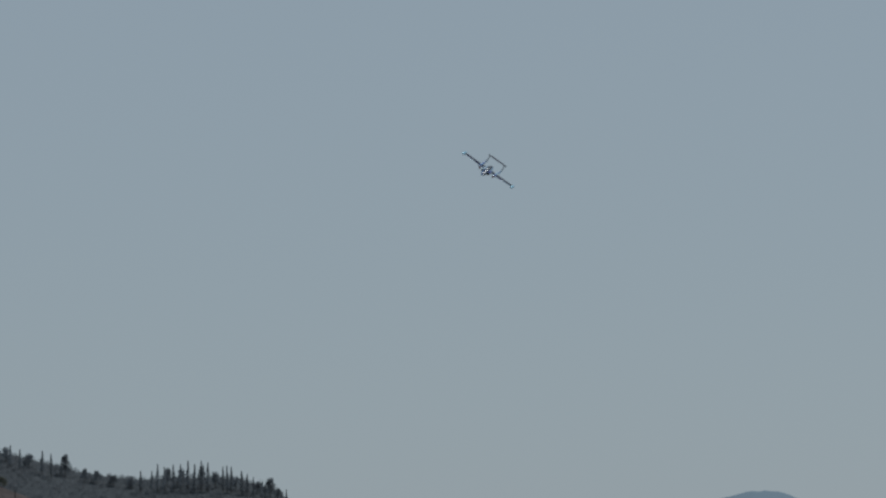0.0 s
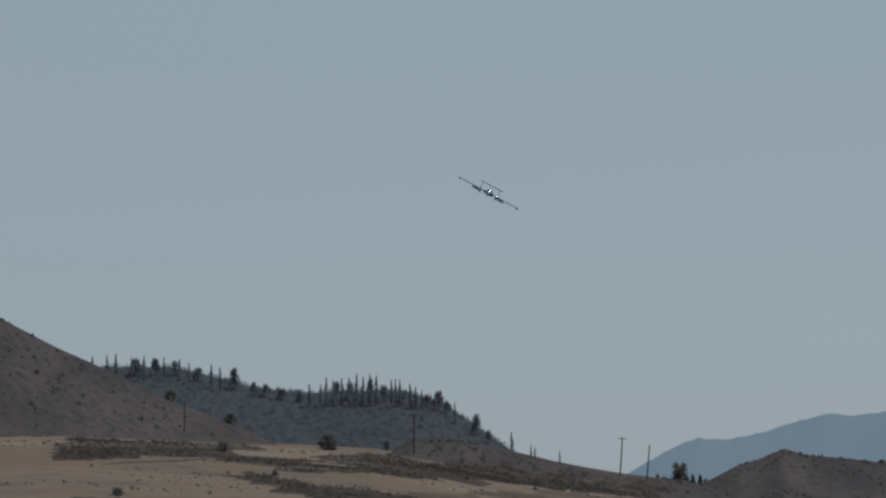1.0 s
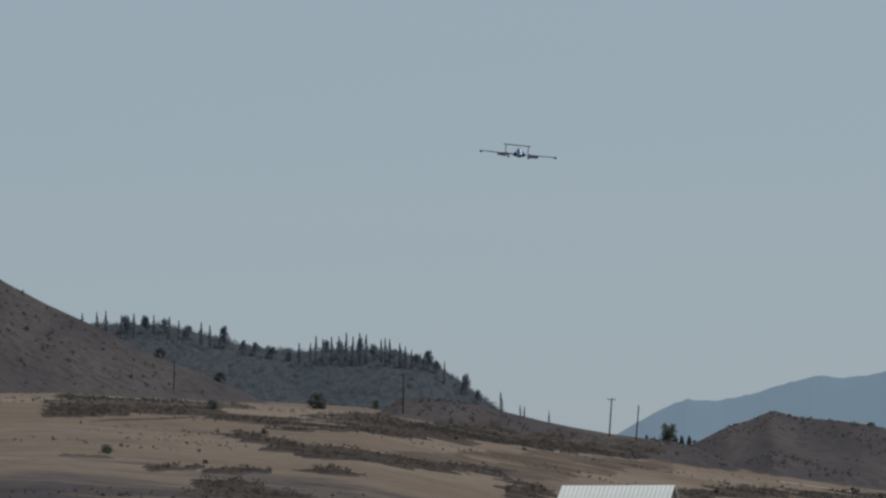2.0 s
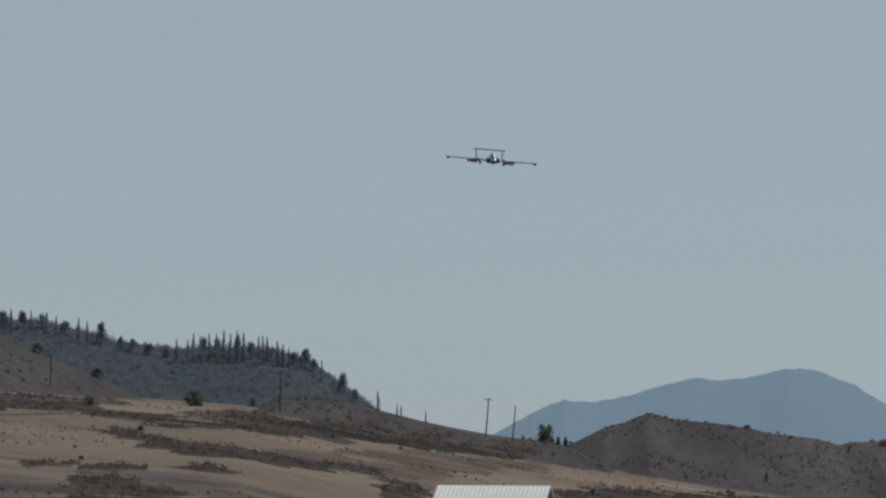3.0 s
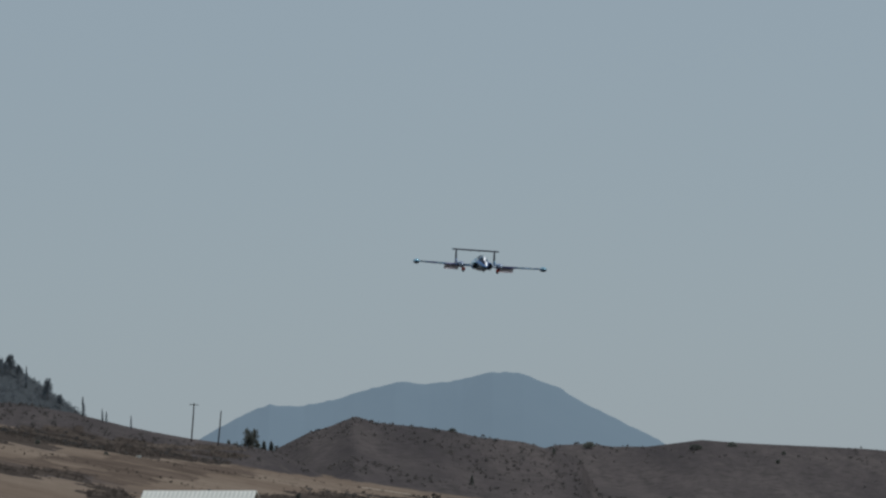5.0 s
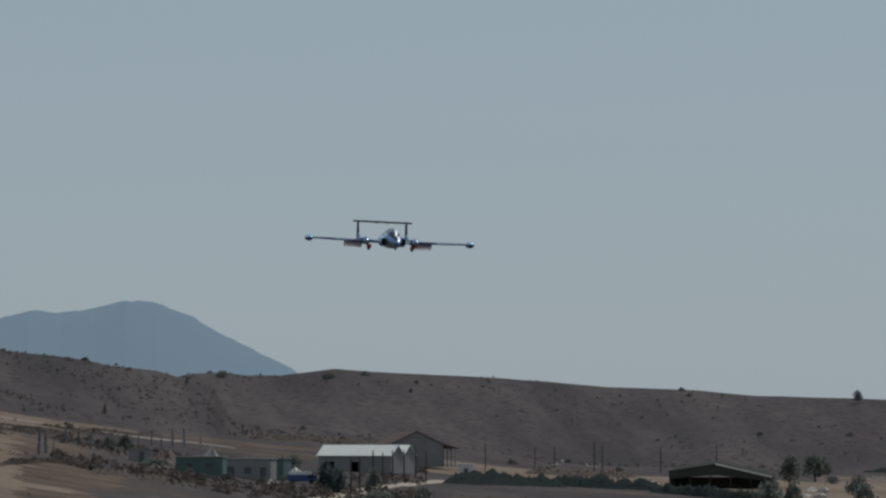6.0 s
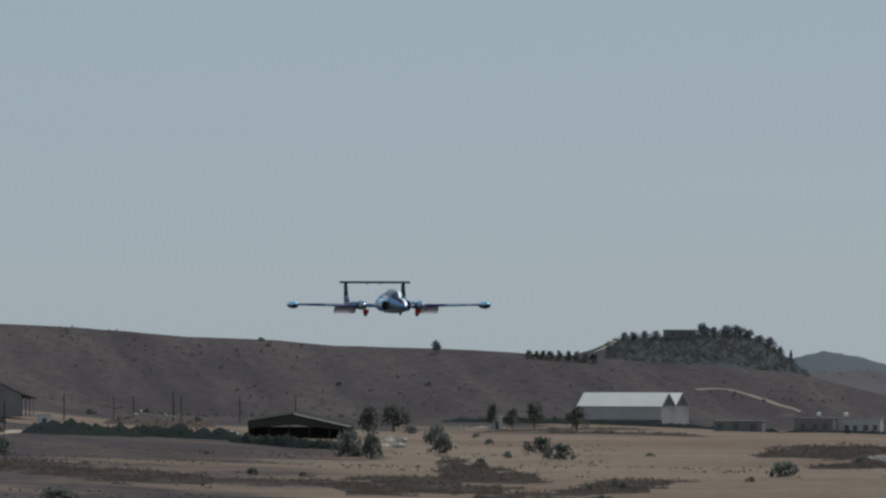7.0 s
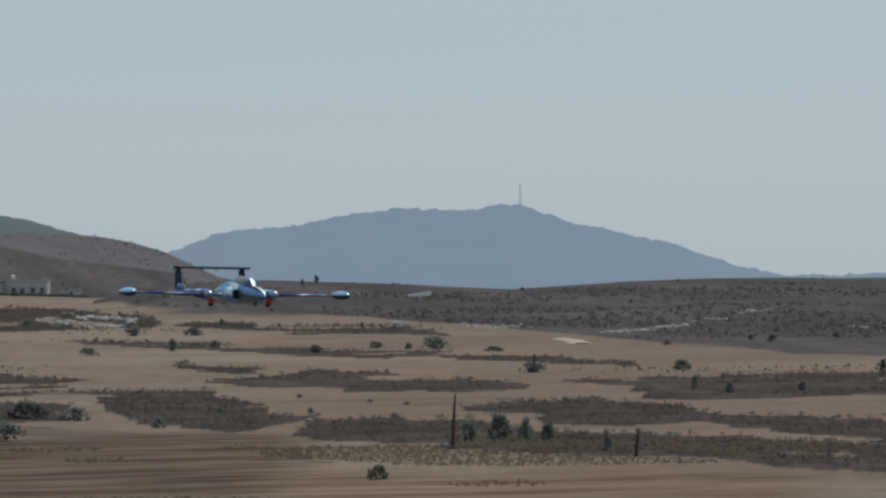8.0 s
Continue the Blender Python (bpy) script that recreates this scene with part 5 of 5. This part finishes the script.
ribbon("road_1", [(5.00, 640), (5.45, 720), (5.85, 797), (6.30, 860), (6.75, 910)], 5.0, TRACK, "pale dirt track leading to the farm sheds")
ribbon("road_2", [(13.28, 1880), (13.42, 1888), (13.51, 1896)], 6.0, TRACK, "pale dirt road climbing the wooded hill")
ribbon("road_3", [(q, spot(q, e)) for q, e in ((14.40, -0.215), (14.60, -0.195), (14.78, -0.20), (15.00, -0.26), (15.30, -0.37), (15.60, -0.47))], 2.8, FADED_TRACK, "pale dirt road on the lower hillside")
ribbon("road_4", [(22.28, 655), (22.42, 648), (22.52, 632)], 3.0, TRACK, "pale bare patch of a field track")
ribbon("road_5", [(1.7, 1010), (2.8, 1020), (3.7, 1040), (4.4, 1060)], 2.6, TRACK, "pale track along the foot of the mound")

shed("long_shed", -0.10, 610, 13.2, 1, 6.0, 1.7, 3.2, 10, WHITE_ROOF, GREY_WALL, "long low shed with a white sheet roof", [(-3, 2.4, 1.3), (2.5, 2.4, 1.3)])
shed("greenhouse", 0.35, 590, 10.0, 1, 4.0, 1.2, 1.9, 8, GREEN_PAINT, GREEN_PAINT, "low faded green sheet shelter beside the shed")
shed("twin_gable_shed", 5.93, 955, 15.0, 2, 5.4, 3.4, 5.2, 25, WHITE_ROOF, DULL_WALL, "white-roofed farm shed with two gables", [(-5, 1.6, 2.2), (0, 1.6, 2.2)])
shed("twin_gable_barn", 13.70, 1466, 26.5, 2, 9.4, 5.4, 9.1, 25, WHITE_ROOF, AGED_WALL, "large white-roofed barn with two gables", [], 1.5, True)


SHED_ROOF = speckled("dark_weathered_sheet", (0.045, 0.046, 0.040), (0.085, 0.084, 0.074), 0.9, 1.0, spec=0.0)


def open_shed(az, r, width, left, apex, right, depth, label):
    """A low wide field shed with its open gable to the front, posts and dark inside."""
    ob = thing("open_shed", Matrix.Translation(at(az, r, -0.1)) @ pose(0, 0, 0, 0, 0, -az - 6), label, "shed", "farm sheds")
    hw, peak = width / 2, -0.05 * width
    for xa, za, xb, zb, mat in ((-hw, left, peak, apex, SHED_ROOF), (hw, right, peak, apex, SHED_ROOF)):
        bm = bmesh.new()
        v = [bm.verts.new(p) for p in ((xa, -depth / 2, za), (xb, -depth / 2, zb), (xb, depth / 2, zb + 0.5), (xa, depth / 2, za + 0.5),
                                       (xa, -depth / 2, za + 0.18), (xb, -depth / 2, zb + 0.18), (xb, depth / 2, zb + 0.68), (xa, depth / 2, za + 0.68))]
        for f in ((0, 1, 2, 3), (4, 7, 6, 5), (0, 4, 5, 1), (1, 5, 6, 2), (2, 6, 7, 3), (3, 7, 4, 0)):
            bm.faces.new([v[k] for k in f])
        bmesh.ops.recalc_face_normals(bm, faces=bm.faces)
        part("roof_panel", bm, mat, ob, "low-pitched sheet roof")
    bm = bmesh.new()
    box(bm, -hw, hw, depth / 2 - 0.3, depth / 2 - 0.1, 0, min(left, right))
    part("back_wall", bm, SHED_ROOF, ob)
    for x, z in ((-hw, left), (hw - 0.15, right)):
        bm = bmesh.new()
        box(bm, x, x + 0.15, -depth / 2 + 0.5, depth / 2 - 0.3, 0, z)
        part("side_wall", bm, SHED_ROOF, ob)
    bm = bmesh.new()
    rod(bm, (peak, -depth / 2 - 0.05, apex + 0.1), (hw, -depth / 2 - 0.05, right + 0.1), 0.14, 0.14, 6)
    part("roof_edge", bm, WHITE_ROOF, ob, "pale roof edge")
    bm = bmesh.new()
    box(bm, -hw, peak, -depth / 2 + 0.1, -depth / 2 + 0.2, left - 0.7, left)
    part("fascia", bm, SHED_ROOF, ob)
    front = [(-hw, left), (peak, apex), (hw, right), (hw, right - 0.7), (peak, left - 0.6), (-hw, left - 1.3)]
    part("gable_infill", loft([[(x, -depth / 2 + y, z) for x, z in front] for y in (0.22, 0.30)]), SHED_ROOF, ob, "dark infill under the gable")
    for x in np.linspace(-hw + 0.2, hw - 0.2, 6):
        bm = bmesh.new()
        z = left + (apex - left) * (x + hw) / (peak + hw) if x < peak else right + (apex - right) * (hw - x) / (hw - peak)
        rod(bm, (x, -depth / 2 + 0.4, 0), (x, -depth / 2 + 0.4, z), 0.12, 0.12, 6)
        part("post", bm, POLE, ob)


def big_barn(az, r):
    ob = thing("open_sided_barn", Matrix.Translation(at(az, r, -0.1)) @ pose(0, 0, 0, 0, 0, -az - 78), "grey barn with a rusty brown roof and open side", "barn", "farm sheds")
    length, span, eave, ridge = 16.0, 11.0, 4.6, 7.2
    for x in (-length / 2, length / 2 - 0.2):
        part("gable_wall", gable_prism(x, -span / 2, span / 2, eave, ridge), GREY_ROOF, ob)
    for s in (-1, 1):
        part("roof_panel", roof_slab(-length / 2, length / 2, s * span / 2, eave, 0, ridge), RUST_ROOF, ob, "rusty brown roof slope")
    bm = bmesh.new()
    box(bm, -length / 2, length / 2, -span / 2, -span / 2 + 0.2, 0, eave)
    part("side_wall", bm, GREY_WALL, ob)
    for k in range(5):
        bm = bmesh.new()
        rod(bm, (length / 2 - 0.3 - k * 3.7, span / 2 + 2.6, 0), (length / 2 - 0.3 - k * 3.7, span / 2 + 2.6, eave - 0.9), 0.14, 0.14, 6)
        part("post", bm, STEEL, ob)
    part("lean_to_roof", roof_slab(-length / 2, length / 2, span / 2 + 3, eave - 0.9, span / 2, eave), RUST_ROOF, ob, "rusty lean-to roof")


big_barn(6.40, 1035)
open_shed(9.95, 985, 20.0, 3.4, 4.8, 2.3, 9.0, "low dark open-fronted field shed")
flat_house(4.06, 805, 7.5, 5, 3.0, 8, GREEN_PAINT, "faded green sheet hut in the yard", [(-1.5, 1.0, 0, 2.0), (1.8, 1.2, 1.0, 2.0)])
flat_house(4.58, 850, 9.0, 5, 3.4, 12, DULL_WALL, "grey rendered hut with dark openings", [(-2.4, 1.4, 0, 2.2), (0.6, 1.2, 1.0, 2.1), (3.2, 1.0, 0, 2.1)])
flat_house(4.91, 870, 4.0, 4, 3.6, 20, GREEN_PAINT, "small faded green store with a flat roof", [(0.3, 1.2, 0, 2.2)])
flat_house(3.36, 830, 3.4, 3, 2.2, 0, DULL_WALL, "small grey store among scrub", [(0.4, 0.8, 0, 1.8)])
flat_house(16.24, 1430, 13.0, 8, 4.6, 6, AGED_WALL, "white flat-roofed house with a water tank", [(-3.0, 1.2, 1.2, 2.8), (-0.6, 1.2, 0, 2.6), (2.4, 1.4, 1.3, 2.8), (5.0, 1.2, 1.3, 2.8)], -3.6)
flat_house(15.76, 1425, 11.0, 8, 4.2, 10, OLD_WALL, "grey flat-roofed house with a water tank", [(-3.0, 1.2, 1.2, 2.8), (0.4, 1.2, 0, 2.6), (3.2, 1.4, 1.3, 2.8)], 0.8)
flat_house(14.9, 1310, 12.5, 7, 2.7, 8, OLD_WALL, "weathered grey store with dark doorways", [(-4.6, 1.4, 0, 2.1), (-0.5, 1.2, 0, 2.2), (4.0, 1.6, 0, 2.1)])
flat_house(16.75, 1440, 6.0, 5, 2.4, 0, AGED_WALL, "low pale outbuilding beside the white house", [(0, 1.0, 0, 2.0)])
flat_house(14.22, 1885, 11.0, 8, 3.4, -8, OLD_WALL, "grey hilltop house among trees", [(-3, 1.2, 1.2, 2.6), (0.5, 1.2, 0, 2.4), (3.5, 1.3, 1.2, 2.6)])
flat_house(12.15, 1240, 3.0, 3, 3.0, 0, WALL, "small white hut between trees", [(0.2, 0.8, 0, 2.0)])
flat_house(7.05, 960, 2.6, 2.6, 2.6, 0, WALL, "small pale hut beside the barn", [(0, 0.8, 0, 1.9)])


def slab(az, r, w, d, h, tilt, mat, name, label, category):
    bm = bmesh.new()
    box(bm, -w / 2, w / 2, -d / 2, d / 2, 0, h)
    bmesh.ops.bevel(bm, geom=bm.edges[:], offset=min(w, d, h) * 0.12, segments=2)
    me = bpy.data.meshes.new(name)
    bm.to_mesh(me)
    bm.free()
    me.materials.append(mat)
    ob = new(name, me)
    ob.matrix_world = Matrix.Translation(at(az, r, -0.05)) @ pose(0, 0, 0, 0, 0, -az) @ pose(0, 0, 0, 0, tilt, 0)
    tagged(ob, label, category)


slab(20.68, 925, 4.6, 3.0, 0.7, -8, WHITE_ROOF, "concrete_slab", "tilted pale concrete slab on brown scrub", "slab")

slab(-0.79, 905, 0.9, 0.6, 0.45, 0, WHITE_ROOF, "white_box", "small white box lying on the slope", "box")


def van(az, r):
    ob = thing("parked_van", Matrix.Translation(at(az, r)) @ pose(0, 0, 0, 0, 0, -az), "blue van with a white roof parked in the yard", "van")
    blue = speckled("faded_blue_paint", (0.03, 0.06, 0.16), (0.06, 0.10, 0.24), 2, 0.4)
    bm = bmesh.new()
    box(bm, -2.4, 2.4, -0.9, 0.9, 0.4, 1.5)
    bmesh.ops.bevel(bm, geom=bm.edges[:], offset=0.15, segments=2)
    body = part("body", bm, blue, ob)
    bm = bmesh.new()
    box(bm, -2.2, 1.5, -0.82, 0.82, 1.5, 2.0)
    bmesh.ops.bevel(bm, geom=bm.edges[:], offset=0.12, segments=2)
    part("roof", bm, WHITE_ROOF, body, "white roof")
    bm = bmesh.new()
    box(bm, 0.9, 1.9, -0.91, -0.89, 1.0, 1.42)
    part("window", bm, DARK, body)
    for x in (-1.5, 1.5):
        for y in (-0.8, 0.8):
            part("wheel", loft([[(x + rr * math.cos(6.283 * k / 14), y + dy, 0.36 + rr * math.sin(6.283 * k / 14)) for k in range(14)]
                                for dy, rr in ((-0.12, 0.3), (-0.1, 0.36), (0.1, 0.36), (0.12, 0.3))]), RUBBER, ob)


van(5.20, 835)


def heap(az, r, w, h, mat, label):
    """A loose cone of rubble or earth."""
    v, f, n = [(0, 0, h)], [], 22
    for k, (rad, z) in enumerate(((0.25, 0.74), (0.55, 0.4), (0.85, 0.14), (1.1, -0.08))):
        for q in range(n):
            t = 6.283 * q / n
            j = 1 + 0.22 * rng.normal()
            v.append((w / 2 * rad * j * math.cos(t), w / 2 * rad * j * math.sin(t), h * (z + 0.05 * rng.normal())))
    f += [(0, 1 + q, 1 + (q + 1) % n) for q in range(n)]
    for k in range(3):
        for q in range(n):
            f.append((1 + k * n + q, 1 + (k + 1) * n + q, 1 + (k + 1) * n + (q + 1) % n, 1 + k * n + (q + 1) % n))
    ob = mesh_object("mound", v, f, mat)
    ob.location = at(az, r)
    tagged(ob, label, "mound")


heap(4.18, 925, 4.5, 3.2, ROCK, "pale cone of rubble in the farm yard")
heap(3.71, 860, 8.0, 2.6, RUST_ROOF, "ochre brown heap of earth in the farm yard")


def mast(az, dist, height):
    """Lattice mast on the wooded mountain."""
    z = EYE + dist * math.tan(radians(0.30))
    ob = thing("radio_mast", Matrix.Translation((dist * math.sin(radians(az)), dist * math.cos(radians(az)), z - 6)), "hazy grey lattice radio mast on the mountain", "mast")
    for k in range(3):
        a = 2.094 * k
        bm = bmesh.new()
        rod(bm, (1.6 * math.cos(a), 1.6 * math.sin(a), 0), (0.7 * math.cos(a), 0.7 * math.sin(a), height + 6), 0.16, 0.10, 5)
        # the mast takes the mountain's glowing haze colour
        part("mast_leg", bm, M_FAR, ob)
    bm = bmesh.new()
    for k in range(14):
        s = 1.6 - 0.9 * k / 14
        z0, z1 = k * (height + 6) / 14, (k + 1) * (height + 6) / 14
        for q in range(3):
            a, b = 2.094 * q, 2.094 * (q + 1)
            rod(bm, (s * math.cos(a), s * math.sin(a), z0), (s * math.cos(b), s * math.sin(b), z1), 0.09, 0.09, 4)
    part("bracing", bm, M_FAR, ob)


mast(21.83, 4400, 19)

# posts of the yard pergola
for x in (0.90, 0.98):
    pole(x, 640, 3.4, 0, label="thin dark post of a yard shelter")

# scrap in the farm yard
for az, r, w, h, mat, label in (
        (3.10, 860, 2.6, 0.9, RUST_ROOF, "rusty scrap heap in the farm yard"), (3.45, 905, 1.8, 0.8, GREY_WALL, "grey scrap heap beside the stores"),
        (3.60, 815, 2.0, 0.7, ROCK, "pale rubble pile among scrub"), (3.95, 835, 2.2, 0.9, GREEN_PAINT, "faded green scrap beside the hut"),
        (4.32, 800, 1.4, 0.7, WHITE_ROOF, "white sheeting heaped in the yard"), (4.45, 900, 2.8, 1.2, RUST_ROOF, "rusty brown scrap behind the huts"),
        (4.75, 880, 2.0, 1.0, GREY_WALL, "dark scrap heap behind the huts"), (4.85, 830, 2.4, 0.8, ROCK, "pale rubble beside the yard track"),
        (5.02, 890, 3.0, 1.4, GREY_WALL, "dark covered heap in the yard"), (5.12, 925, 2.4, 0.9, WHITE_ROOF, "white sheeting over a low heap"),
        (5.30, 870, 2.2, 1.1, RUST_ROOF, "rusty scrap beside the parked van"), (5.42, 905, 2.0, 1.0, GREY_WALL, "dark scrap heap near the hedge"),
        (5.55, 850, 1.6, 0.6, ROCK, "small pale rubble pile by the track"), (8.62, 1000, 3.4, 0.9, WHITE_ROOF, "white sheeting over a mound beside the hedge"),
        (9.15, 1000, 2.6, 0.8, WHITE_ROOF, "white sheeting over a mound beside the shed"), (10.95, 985, 3.0, 1.0, ROCK, "pale stone pile below the trees")):
    heap(az, r, w, h, mat, label)

hedge(13.05, 1440, 14.55, 1436, 1.3)
hedge(14.55, 1420, 15.35, 1400, 1.1)
hedge(15.45, 1405, 17.0, 1412, 0.9)
hedge(11.6, 1395, 13.05, 1425, 1.5)


# ---- what moves ----
def motions():
    walk(jet, [(t, flight(*row)) for t, *row in (
        (0.0, 0.254, 5.030, 189.5, 34.6, -5.4, 13.0),
        (0.5, -1.007, 4.301, 183.0, 35.7, -1.0, 9.0),
        (1.0, -1.654, 3.799, 172.8, 29.0, 0.0, 0.0),
        (1.2, -1.665, 3.800, 169.2, 23.6, 1.0, 0.0),
        (2.3, -0.926, 3.771, 143.2, 3.9, 3.5, 0.0),
        (2.5, -0.731, 3.777, 139.8, 4.2, 3.8, -0.5),
        (3.0, -0.154, 3.710, 128.1, 4.6, 4.0, 0.0),
        (3.5, 0.477, 3.567, 118.4, 3.4, 4.0, 0.0),
        (4.0, 1.241, 3.174, 107.7, 4.0, 4.3, 0.0),
        (4.2, 1.577, 3.025, 103.6, 3.8, 4.5, 0.0),
        (5.3, 3.853, 2.408, 82.1, 3.9, 5.3, -0.3),
        (5.5, 4.493, 2.289, 78.9, 3.9, 5.5, -0.3),
        (6.0, 6.184, 2.039, 68.8, 2.8, 6.0, 0.0),
        (6.5, 8.131, 1.457, 60.9, 2.2, 6.7, 0.3),
        (7.0, 10.936, 0.750, 57.4, 0.1, 9.2, 0.0),
        (7.3, 12.734, 0.487, 55.6, -0.2, 11.0, 0.0),
        (7.5, 14.161, 0.303, 54.6, 0.9, 11.2, 0.0),
        (7.7, 15.685, 0.035, 53.0, 2.4, 11.8, 0.0),
        (8.0, 18.600, -0.690, 50.8, 1.4, 14.5, 0.0),
    )])
    # the flaps hang down, then swing up late in the pass
    for flap, side in FLAPS:
        walk(flap, [(t, pose(side * 0.475, 0.155, -0.012, -down, 0, 0)) for t, down in ((0.0, 38), (7.3, 38), (7.5, 20), (7.7, 3), (8.0, 3))])


motions()
